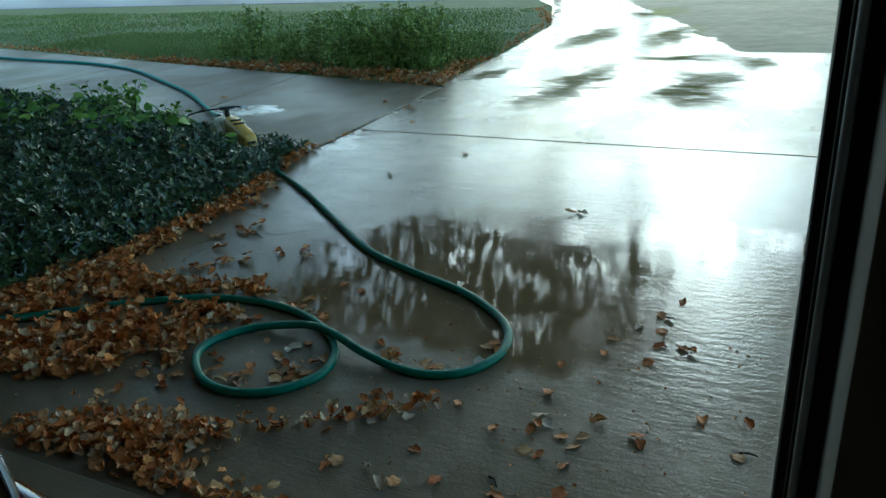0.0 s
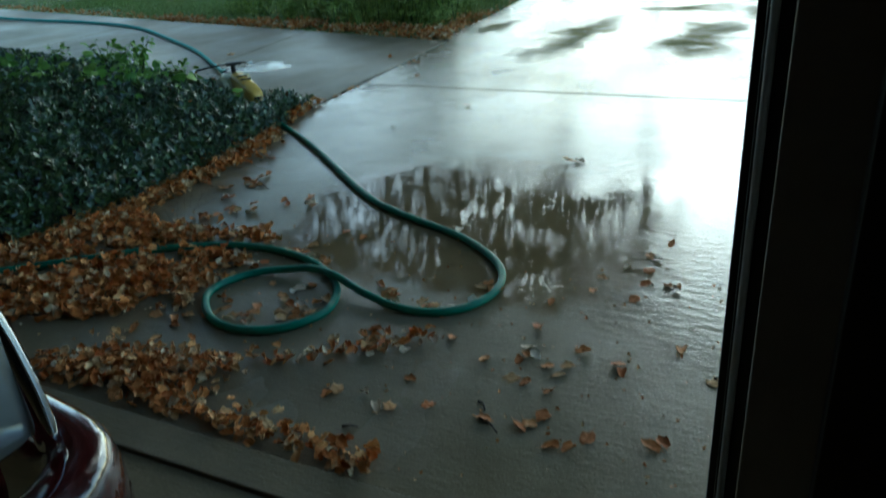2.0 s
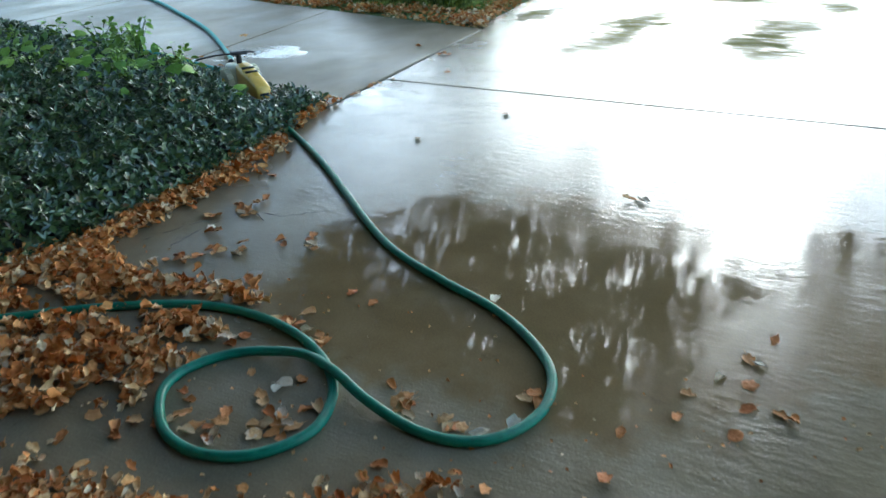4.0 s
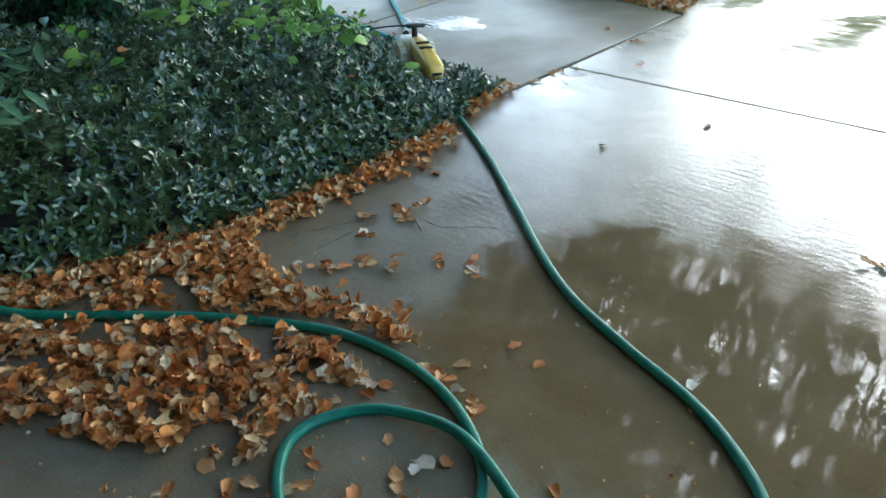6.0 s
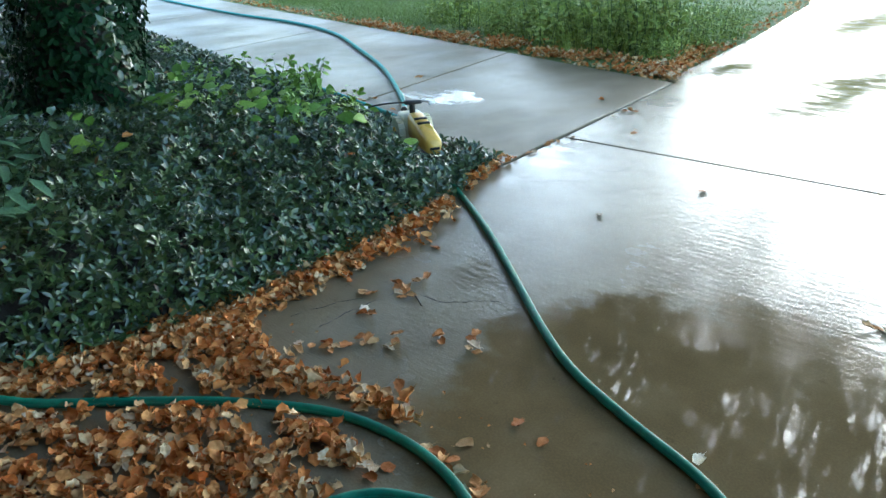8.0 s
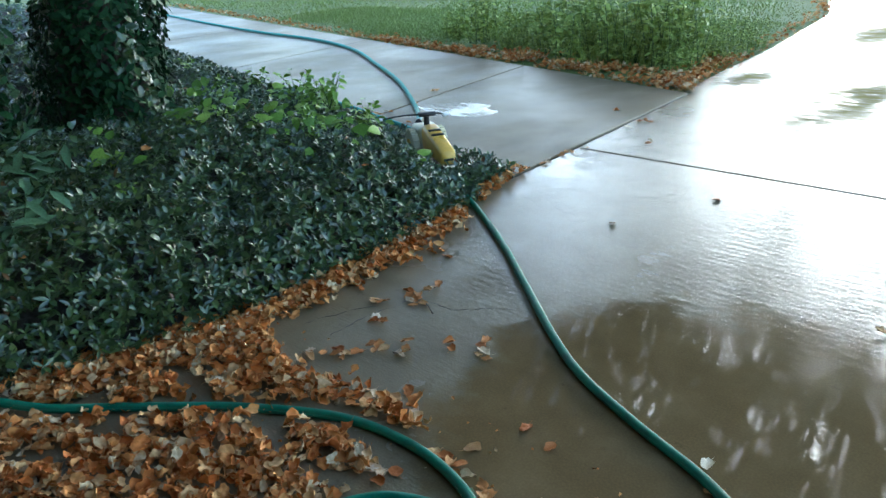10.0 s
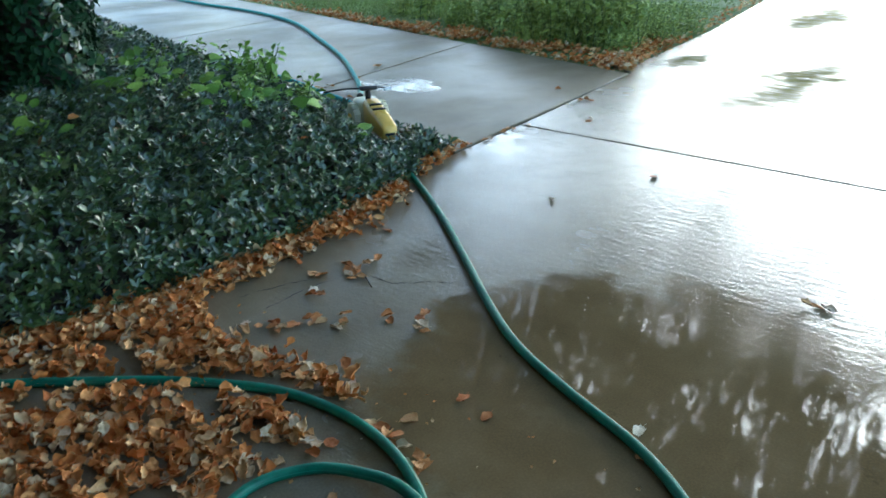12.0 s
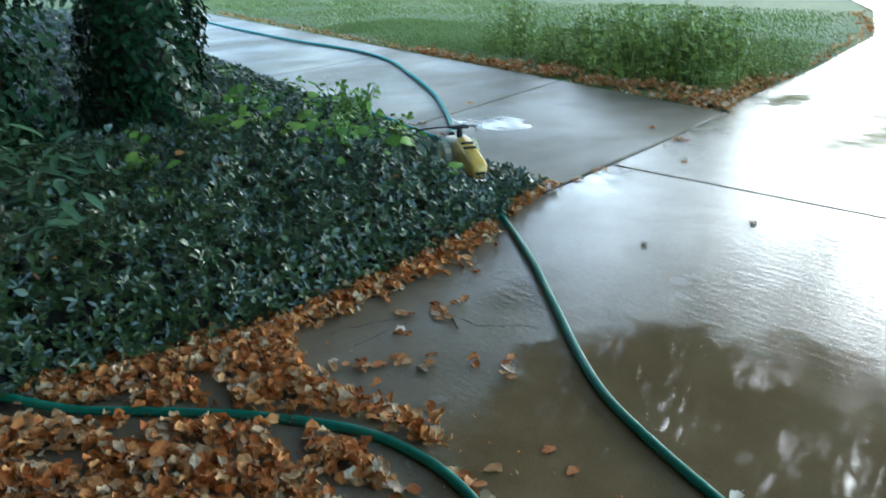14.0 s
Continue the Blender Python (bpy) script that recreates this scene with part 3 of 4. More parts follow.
def car():
    c = tagged(new("car"), "dark maroon car parked in the garage, tail towards the drive", "car")
    cx = 1.18
    rear = 1.86
    prof = [(0.0, 1.3, 0.34, 0.72), (0.03, 1.56, 0.27, 0.86), (0.12, 1.68, 0.22, 0.93), (0.5, 1.74, 0.2, 0.96), (1.4, 1.76, 0.18, 0.95),
            (2.8, 1.76, 0.18, 0.92), (3.7, 1.72, 0.2, 0.85), (4.2, 1.6, 0.24, 0.72), (4.4, 1.3, 0.3, 0.6)]
    loft("body", [rounded(cx, rear - d, w, a, b, 5) for d, w, a, b in prof], M_car, c)
    cab = [(0.75, 1.3, 0.9, 0.96), (1.15, 1.34, 0.9, 1.36), (1.7, 1.32, 0.9, 1.43), (2.4, 1.3, 0.9, 1.4), (3.2, 1.34, 0.86, 0.93)]
    loft("cabin", [rounded(cx, rear - d, w, a, b, 4) for d, w, a, b in cab], M_glass, c, "dark tinted windows")
    part("roof_panel", box(cx - 0.56, cx + 0.56, rear - 2.5, rear - 1.2, 1.405, 1.44, 0.015), M_car, c)
    line = smooth_line([(cx - 0.865, rear - 0.5, 0.34), (cx - 0.87, rear - 0.01, 0.34), (cx - 0.63, rear + 0.1, 0.34), (cx, rear + 0.12, 0.34), (cx + 0.63, rear + 0.1, 0.34),
                        (cx + 0.87, rear - 0.01, 0.34), (cx + 0.865, rear - 0.5, 0.34)], 0.04)
    secs = []
    tan = np.gradient(line, axis=0)
    for p, t in zip(line, tan):
        t = t / np.linalg.norm(t)
        s = np.array([-t[1], t[0], 0])
        secs.append([tuple(p + s * 0.055 * math.copysign(abs(math.cos(a)) ** 0.6, math.cos(a)) + np.array([0, 0, 0.115 * math.copysign(abs(math.sin(a)) ** 0.5, math.sin(a))])) for a in np.arange(20) / 20 * 2 * math.pi])
    loft("bumper", secs, M_car, c, "glossy dark maroon bumper")
    for s in (-1, 1):
        lx = cx + s * 0.685
        lamp = part("tail_lamp", box(lx - 0.11, lx + 0.125, rear - 0.12, rear + 0.03, 0.47, 0.78, 0.035, 3), M_lens, c, "clear and red tail lamp")
        part("red_lens", box(lx - 0.115 - 0.06 * s, lx + 0.02 - 0.06 * s, rear - 0.05, rear + 0.038, 0.49, 0.62, 0.02, 3), M_red, lamp, "red lens")
        tube("trim", smooth_line([(lx + s * 0.085, rear + 0.0, 0.76), (lx + s * 0.10, rear + 0.022, 0.66), (lx + s * 0.115, rear + 0.03, 0.55), (lx + s * 0.12, rear + 0.03, 0.46)], 0.02), 0.017, M_chrome, c, 12, "polished chrome lamp trim")
        for d in (0.85, 3.55):
            wm = Matrix.Translation((cx + s * 0.80, rear - d, 0.322)) @ pose(0, 0, 0, 0, 90, 0)
            wheel = part("wheel", disc(0.31, 0.2, 32, 0.03, wm), M_tyre, c, "black tyre")
            part("rim", disc(0.2, 0.21, 24, 0.01, wm), M_chrome, wheel, "silver rim")
    part("boot_lid", box(cx - 0.5, cx + 0.5, rear - 0.02, rear + 0.012, 0.52, 0.8, 0.02, 3), M_car, c)
    part("number_plate", box(cx - 0.16, cx + 0.16, rear + 0.012, rear + 0.02, 0.58, 0.72, 0.003), M_white, c, "plain white plate")


car()

# ---- ivy bed ----
def bed_soil():
    xs, ys = np.arange(-15.0, 0.31, 0.15), np.arange(2.37, 9.3, 0.15)
    keep, idx, v = {}, 0, []
    for j, y in enumerate(ys):
        for i, x in enumerate(xs):
            d = bed_depth(x, y)
            v.append((x, y, float(bed_height(x, y)) - 0.06 if d > 0.02 else -0.06))
    w = len(xs)
    f = [(j * w + i, j * w + i + 1, (j + 1) * w + i + 1, (j + 1) * w + i) for j in range(len(ys) - 1) for i in range(w - 1)
         if bed_depth(xs[i], ys[j]) > -0.3 and bed_depth(xs[i + 1], ys[j + 1]) > -0.3]
    ob = mesh_ob("bed_soil", v, f, M_soil)
    tagged(ob, "dark damp soil mound under the ivy", "soil", kind="structure")


bed_soil()
def ivy_cover():
    def batch(n, x0, x1, y0, y1, lo, hi, layers):
        x, y = rng.uniform(x0, x1, n), rng.uniform(y0, y1, n)
        d = bed_depth(x, y)
        a, b = near_tractor(x, y)
        clear = ~((a > -0.2) & (a < 0.47) & (np.abs(b) < 0.13))
        keep = (d > -0.05) & (y > 2.42) & clear & (rng.random(n) < np.clip(0.65 + d * 5, 0, 1))
        x, y, d = x[keep], y[keep], d[keep]
        h = bed_height(x, y)
        z = h * np.where(rng.random(len(x)) < 0.75, rng.uniform(0.8, 1.12, len(x)), rng.uniform(0.2, 0.9, len(x))) + rng.normal(0, 0.012, len(x)) + 0.022 * np.sin(31 * x + 9 * y) * np.sin(27 * y - 11 * x) * np.minimum(1, d * 6)
        z = np.maximum(z, 0.012)
        e = 0.04
        gx = (bed_height(x + e, y) - bed_height(x - e, y)) / (2 * e)
        gy = (bed_height(x, y + e) - bed_height(x, y - e)) / (2 * e)
        nor = np.c_[-gx * 0.8 + 0.25, -gy * 0.8 - 0.25, np.ones(len(x))] + rng.normal(0, 0.5, (len(x), 3))
        nor[:, 2] = np.abs(nor[:, 2]) + 0.15
        k, leaves = len(x), 5
        spin = np.repeat(rng.uniform(0, 6.28, k), leaves) + np.tile(np.arange(leaves) * 6.283 / leaves, k) + rng.normal(0, 0.25, k * leaves)
        turn = frames_from(np.repeat(nor, leaves, axis=0), spin)
        up = rng.uniform(-0.1, 0.85, k * leaves)
        c, s = np.cos(up)[:, None], np.sin(up)[:, None]
        turn = np.stack([c * turn[:, :, 0] + s * turn[:, :, 2], turn[:, :, 1], -s * turn[:, :, 0] + c * turn[:, :, 2]], axis=2)
        size = np.repeat(rng.uniform(lo, hi, k), leaves) * rng.uniform(0.75, 1.15, k * leaves)
        return np.repeat(np.c_[x, y, z], leaves, axis=0), turn, size
    a = batch(25500, -2.6, 0.35, 2.4, 6.1, 0.025, 0.046, 3)
    b = batch(8400, -6.5, -2.6, 2.4, 7.2, 0.038, 0.064, 2)
    c = batch(2600, -15.0, -6.5, 2.4, 9.3, 0.07, 0.11, 2)
    p, r, s = (np.concatenate(q) for q in zip(a, b, c))
    ob = scatter("ivy_groundcover", [LANCE, LANCE, OVATE, LANCE], p, r, s, M_ivy)
    tagged(ob, "dense glossy dark green ground ivy filling the bed", "ivy", kind="stuff")


ivy_cover()


def sprig(label, count, height, leaf, mat, shape, seed, spread=0.5):
    """A young plant: a few leaning stems with leaves along them."""
    r = np.random.default_rng(seed)
    s = tagged(new("seedling"), label, "plant", group="plants in the ivy")
    for k in range(count):
        a = r.uniform(0, 6.28)
        lean = r.uniform(0.2, spread)
        top = np.array([math.cos(a) * lean * height, math.sin(a) * lean * height, height * r.uniform(0.75, 1.1)])
        line = smooth_line([(0, 0, 0), top * (0.45, 0.45, 0.55), top], 0.03)
        tube("stem", line, np.linspace(0.003, 0.0012, len(line)), M_stem, s, 5)
        m = 8
        t = np.linspace(0.35, 1.0, m)
        p = np.array([line[int(q * (len(line) - 1))] for q in t])
        nor = r.normal(0, 0.35, (m, 3)) + np.array([0.2, -0.3, 1.0])
        ro, size = frames_from(nor, r.uniform(0, 6.28, m)), r.uniform(0.7, 1.1, m) * leaf
        for i in range(m):
            v = np.array(shape[0]) @ ro[i].T * size[i] + p[i]
            mesh_ob("leaf", v, shape[1], mat, s)
    return s


first = sprig("bright green vine seedling standing out of the ivy", 6, 0.2, 0.062, M_sprig, OVATE, 3, 1.1)
first.matrix_basis = Matrix.Translation((-1.35, 5.25, 0.22))
SPRIGS = [(-1.6, 5.45, 1.0, 20), (-1.5, 5.15, 0.7, 270), (-2.0, 5.5, 1.05, 140), (-1.0, 4.8, 0.8, 33), (-1.3, 4.5, 0.6, 99), (-0.7, 4.95, 0.8, 180), (-1.75, 5.45, 0.9, 40), (-1.15, 5.35, 0.8, 120), (-2.5, 5.2, 0.7, 200), (-2.2, 4.9, 0.55, 300), (-0.75, 4.65, 0.5, 15), (-0.55, 3.55, 0.42, 77),
          (-2.9, 5.8, 0.8, 160), (-1.5, 4.75, 0.45, 240), (-3.6, 5.6, 0.6, 90), (-1.0, 5.0, 0.5, 210)]
for x, y, k, a in SPRIGS:
    copy_thing(first, Matrix.Translation((x, y, float(bed_height(x, y)) - 0.02)) @ pose(0, 0, 0, 0, 0, a) @ Matrix.Scale(k, 4))
second = sprig("grey-green broad-leaved plant beside the ivy", 4, 0.3, 0.13, M_broad, LANCE, 9, 0.7)
second.matrix_basis = Matrix.Translation((-0.85, 3.1, 0.2))
for x, y, k, a in [(-0.4, 3.08, 0.9, 70), (-0.2, 4.25, 0.5, 190), (-1.15, 3.1, 1.3, 130), (-0.13, 4.5, 0.4, 10), (-0.65, 2.95, 1.2, 250), (-0.2, 2.85, 0.8, 330), (-0.95, 3.35, 1.0, 20)]:
    copy_thing(second, Matrix.Translation((x, y, float(bed_height(x, y)) - 0.06)) @ pose(0, 0, 0, 0, 0, a) @ Matrix.Scale(k, 4))


def vine():
    """Yellow-green vine leaves that trail over the ivy towards the walk."""
    n = 720
    x, y = rng.normal(-1.5, 0.75, n), rng.normal(5.05, 0.36, n)
    keep = (bed_depth(x, y) > 0.05) & (np.sin(6 * x + 2) * np.sin(8 * y) > 0.05)
    a, b = near_tractor(x, y)
    keep &= ~((a > -0.25) & (a < 0.7) & (np.abs(b) < 0.2))
    x, y = x[keep], y[keep]
    m = len(x)
    p = np.c_[x, y, bed_height(x, y) + rng.uniform(0.0, 0.07, m)]
    nor = rng.normal(0, 0.4, (m, 3)) + (0.25, -0.35, 1.0)
    q = np.array([(-0.6, 4.85), (-1.0, 4.45), (-1.15, 4.2), (-1.5, 4.3), (-0.95, 4.62), (-1.4, 4.65), (-1.75, 4.7), (-2.1, 4.6), (-0.9, 3.75), (-1.35, 3.85), (-0.85, 4.9), (-1.1, 5.05)])
    q = np.repeat(q, 3, axis=0) + rng.normal(0, 0.045, (36, 2))
    p = np.vstack([p, np.c_[q, bed_height(q[:, 0], q[:, 1]) + 0.05]])
    nor = np.vstack([nor, rng.normal(0, 0.3, (36, 3)) + (0.35, -0.5, 0.8)])
    big = rng.uniform(0.07, 0.11, 36)
    m += 36
    ob = scatter("vine_leaf", [OVATE, HEART], p, frames_from(nor, rng.uniform(0, 6.28, m)), np.concatenate([rng.uniform(0.04, 0.085, m - 36), big]), M_sprig)
    tagged(ob, "yellow-green vine leaves trailing over the dark ivy", "vine", kind="stuff")


vine()


def shrub():
    """The dark bush at the house end of the bed."""
    s = tagged(new("shrub"), "dark evergreen bush beside the ivy-clad trunk", "shrub")
    c = np.array([-2.0, 3.17, 0])
    for k in range(9):
        a = k * 0.7
        tip = c + np.array([math.cos(a) * 0.6, math.sin(a) * 0.4, 1.0 + 0.25 * math.sin(k * 2.1)])
        line = smooth_line([c + (0.05 * math.cos(a), 0.05 * math.sin(a), 0.1), (c + tip) / 2 + (0, 0, 0.1), tip], 0.08)
        tube("stem", line, np.linspace(0.014, 0.005, len(line)), M_bark, s, 6)
    n = 6000
    d = rng.normal(0, 1, (n, 3))
    d /= np.linalg.norm(d, axis=1)[:, None]
    lump = 0.8 + 0.25 * np.sin(4 * d[:, 0] + 2) * np.sin(5 * d[:, 1]) + 0.15 * np.sin(9 * d[:, 2])
    p = c + np.array([0, 0, 0.9]) + d * (np.array([0.85, 0.6, 1.1]) * (lump * rng.uniform(0.75, 1.05, n))[:, None])
    keep = p[:, 2] > 0.12
    p, d = p[keep], d[keep]
    scatter("foliage", [OVATE], p, frames_from(d + rng.normal(0, 0.5, d.shape) + (0, 0, 0.4), rng.uniform(0, 6.28, len(p))), rng.uniform(0.04, 0.08, len(p)), M_shrub, s)


shrub()


# ---- trees ----
def clumps(centres, per, radius, leaf, shape=DIAMOND):
    n = len(centres) * per
    c = np.repeat(centres, per, axis=0)
    p = c + rng.normal(0, 1, (n, 3)) * np.array([radius, radius, radius * 0.5])
    nor = rng.normal(0, 0.7, (n, 3)) + (0, 0, 0.6)
    return p, frames_from(nor, rng.uniform(0, 6.28, n)), rng.uniform(0.7, 1.25, n) * leaf


def big_tree():
    """The ivy-clad tree whose crown roofs the drive."""
    t = tagged(new("shade_tree"), "large shade tree with an ivy-covered trunk and spreading crown out of view", "tree")
    base = np.array([-2.25, 4.3, 0])
    line = smooth_line([base, base + (0.02, 0, 1.2), base + (0.1, 0.05, 2.6), base + (0.3, 0.2, 4.4)], 0.15)
    f = np.linspace(0, 1, len(line))
    tube("trunk", line, 0.23 + 0.16 * np.exp(-f * 14) - 0.06 * f, M_bark, t, 18)
    n = 15000
    h, a = rng.uniform(0.05, 3.0, n) ** 1.0, rng.uniform(0, 6.28, n)
    d = np.c_[np.cos(a), np.sin(a), np.zeros(n)]
    rad = 0.26 + 0.14 * np.exp(-h * 3.2) + 0.05 * np.sin(3 * a + h * 4) + rng.uniform(-0.02, 0.09, n)
    p = base + d * rad[:, None] + np.c_[0.03 * h, 0.02 * h, h]
    nor, spin, size = d + rng.normal(0, 0.4, (n, 3)) + (0, 0, 0.35), rng.uniform(0, 6.28, n), rng.uniform(0.04, 0.072, n)
    lighter = np.sin(4 * a + 2.2 * h) * np.sin(3.1 * h + a) + rng.normal(0, 0.25, n) > 0.65
    ro = frames_from(nor, spin)
    # Trunk ivy takes the shrub's dark green, painting in the crown's shade.
    scatter("ivy", [OVATE, LANCE], p[~lighter], ro[~lighter], size[~lighter], M_shrub, t, "ivy climbing the trunk, darkened for the shade under the crown")
    scatter("ivy", [OVATE, LANCE], p[lighter], ro[lighter], size[lighter], M_ivy, t, "glossy lighter ivy climbing the trunk")
    top = line[-1]
    for k in range(11):
        a = k * 2.4
        reach = 2 + 2.6 * ((k * 0.618) % 1)
        end = np.array([-3.2 + math.cos(a) * reach, 4.7 + math.sin(a) * reach, 5.8 + 2.2 * ((k * 0.37) % 1)])
        limb = smooth_line([top + (0, 0, -0.6 * (k % 3)), (top * 2 + end) / 3 + (0, 0, 0.9), (top + 2 * end) / 3 + (0, 0, 0.7), end], 0.4)
        tube("limb", limb, np.linspace(0.13, 0.03, len(limb)), M_bark, t, 8)
    # This crown is never in view; its spread is set to shade the ivy.
    crown(t, (-3.6, 4.7), 5.7, 5.2, 2.6, 400, 60)


def crown(t, middle, wide, low, deep, m, per, leaf=0.24):
    """Clumps of leaves in a lens-shaped head, ragged below and at the rim."""
    a, r = rng.uniform(0, 6.28, m), np.sqrt(rng.random(m))
    rim = wide * (1 + 0.12 * np.sin(3 * a + middle[0]) + 0.08 * np.sin(7 * a))
    x, y = middle[0] + rim * r * np.cos(a), middle[1] + rim * r * np.sin(a)
    z = low + deep * (1 - r ** 2) * rng.random(m) + 0.5 * np.sin(x * 0.8) * np.sin(y * 0.7) + rng.uniform(-0.3, 0.7, m)
    p, ro, s = clumps(np.c_[x, y, z], per, leaf * 2.6, leaf)
    scatter("crown", [DIAMOND], p, ro, s, M_canopy, t)


def tall_tree(wide, low, high):
    """A tall tree with a bare bole and a deep rounded head."""
    t = tagged(new("tall_tree"), "tall leafy tree out of view across the street, its crown high over the ground", "tree", group="trees by the street")
    line = smooth_line([(0, 0, -0.04), (0.05, 0, 4.0), (0.0, 0.1, high * 0.7)], 0.5)
    f = np.linspace(0, 1, len(line))
    tube("trunk", line, 0.22 + 0.12 * np.exp(-f * 12) - 0.14 * f, M_bark, t, 14)
    for k in range(12):
        a = k * 2.4
        e = np.array([math.cos(a) * wide * 0.75, math.sin(a) * wide * 0.75, low + 1.5 + (high - low) * 0.6 * ((k * 0.37) % 1)])
        b = line[int((0.5 + 0.04 * k) * (len(line) - 1))]
        limb = smooth_line([b, (b * 2 + e) / 3 + (0, 0, 0.6), e], 0.6)
        tube("limb", limb, np.linspace(0.12, 0.03, len(limb)), M_bark, t, 7)
    m = 490
    d = rng.normal(0, 1, (m, 3))
    d /= np.linalg.norm(d, axis=1)[:, None]
    d *= (rng.random(m) ** 0.45)[:, None]
    c = d * (wide, wide, (high - low) / 2) + (0, 0, (high + low) / 2) + rng.normal(0, 0.5, (m, 3))
    p, ro, s = clumps(c, 27, 0.52, 0.46)
    scatter("crown", [DIAMOND], p, ro, s, M_canopy, t)
    return t


big_tree()
# Unseen trees, placed and scaled to darken or open the drive's reflections.
tall = tall_tree(6.8, 9.3, 38.0)
tall.matrix_basis = Matrix.Translation((-21, 27, 0))
for i, (x, y, k) in enumerate([(-12.5, 30, 1.0), (-3.0, 32, 1.05), (3.8, 38, 1.25), (8.6, 33, 1.08), (17, 32, 1.0), (-28, 20, 0.9), (-5.5, 28.6, 0.65), (-19.7, 28.6, 0.75), (-31.5, 28.8, 0.77), (-10.3, 28.6, 0.64), (-31, 14.5, 0.6), (9.5, 29.5, 0.66), (17, 29.5, 0.62)]):
    copy_thing(tall, Matrix.Translation((x, y, 0)) @ pose(0, 0, 0, 0, 0, 71 * i) @ Matrix.Scale(k, 4))


def far_tree(seed, height, wide):
    r = np.random.default_rng(seed)
    t = tagged(new("street_tree"), "distant leafy tree across the street", "tree", group="trees across the street")
    line = smooth_line([(0, 0, -0.05), (0.1, 0, height * 0.3), (0.0, 0.1, height * 0.75)], 0.6)
    tube("trunk", line, np.linspace(0.28, 0.08, len(line)), M_bark, t, 10)
    for k in range(6):
        a = k * 1.05
        e = np.array([math.cos(a) * wide * 0.7, math.sin(a) * wide * 0.7, height * (0.55 + 0.07 * k)])
        l = smooth_line([(0, 0, height * (0.22 + 0.07 * k)), e * (0.5, 0.5, 0.8), e], 0.6)
        tube("limb", l, np.linspace(0.1, 0.03, len(l)), M_bark, t, 6)
    m = 170
    d = r.normal(0, 1, (m, 3))
    d /= np.linalg.norm(d, axis=1)[:, None]
    c = d * (r.random(m) ** 0.4)[:, None] * (wide, wide, height * 0.36) + (0, 0, height * 0.62)
    p, ro, s = clumps(c, 26, 0.5, 0.5)
    scatter("crown", [DIAMOND], p, ro, s, M_canopy, t)
    return t


tree_a = far_tree(1, 8.5, 3.4)
tree_a.matrix_basis = Matrix.Translation((-34, 42, -0.03))
tree_b = far_tree(2, 7.0, 4.0)
tree_b.matrix_basis = Matrix.Translation((-27, 45, -0.03))
for i, (x, y) in enumerate([(-20, 46), (-13.5, 44), (-7.5, 47), (-1, 45), (5, 48), (12, 46), (19, 45), (27, 43), (-41, 38), (-47, 32), (35, 40)]):
    k = 0.38 + 0.16 * ((i * 0.618) % 1)
    copy_thing((tree_a, tree_b)[i % 2], Matrix.Translation((x, y, -0.03)) @ pose(0, 0, 0, 0, 0, 50 * i) @ Matrix.Scale(k, 4))

# ---- hoses ----
COIL = [(-0.9, 2.52), (-0.2, 2.6), (0.23, 2.8), (0.45, 3.0), (0.69, 3.19), (0.94, 3.33), (1.15, 3.365), (1.33, 3.34), (1.48, 3.27), (1.58, 3.18), (1.63, 3.08), (1.63, 2.99), (1.56, 2.89),
        (1.45, 2.845), (1.34, 2.86), (1.25, 2.92), (1.19, 3.0), (1.19, 3.09), (1.25, 3.185), (1.35, 3.23), (1.45, 3.24), (1.56, 3.21), (1.7, 3.155), (1.85, 3.125), (1.97, 3.14), (2.05, 3.21),
        (2.085, 3.33), (2.05, 3.465), (1.95, 3.58), (1.79, 3.69), (1.56, 3.785), (1.33, 3.895), (1.13, 4.04), (0.85, 4.28), (0.5, 4.575), (0.07, 4.89), (-0.35, 5.12)]


def garden_hose():
    p = np.array(COIL)
    z = np.full(len(p), 0.0135)
    z[18:24] = (0.014, 0.022, 0.034, 0.038, 0.026, 0.0135)
    z[0], z[1], z[2] = 0.12, 0.07, 0.03
    z[-1] = 0.05
    line = smooth_line(np.c_[p, z], 0.02)
    ob = tube("garden_hose", line, 0.0132, M_hose, None, 12)
    tagged(ob, "green rubber garden hose looped on the wet concrete", "hose")


garden_hose()
sup = smooth_line([(-14.5, 10.4, 0.017), (-12.2, 9.95, 0.017), (-9.5, 9.3, 0.017), (-7.3, 8.83, 0.017), (-5.7, 8.6, 0.017), (-4.5, 8.2, 0.017), (-3.4, 7.55, 0.017), (-2.5, 6.97, 0.017),
                   (-1.8, 6.42, 0.018), (-1.35, 6.02, 0.05), (-1.0, 5.67, 0.13), (-0.79, 5.45, 0.17)], 0.04)
feed = tagged(tube("garden_hose", sup, 0.0165, M_teal, None, 12), "teal green garden hose along the walk, feeding the sprinkler", "hose")
part("coupling", disc(0.02, 0.05, 14, 0.003, look(sup[-1], sup[-3])), M_black, feed, "dark hose coupling")
low = smooth_line([(-3.1, 5.7, 0.1), (-2.75, 5.9, 0.05), (-2.4, 6.05, 0.018), (-2.15, 6.04, 0.017), (-1.7, 5.91, 0.017), (-1.25, 5.78, 0.017), (-0.98, 5.68, 0.014)], 0.04)
rest = tagged(tube("garden_hose", low, 0.016, M_teal, None, 12), "pale wet length of hose beside the ivy", "hose")
part("coupling", disc(0.02, 0.05, 14, 0.003, look(low[-1], low[-3])), M_black, rest, "dark hose coupling")


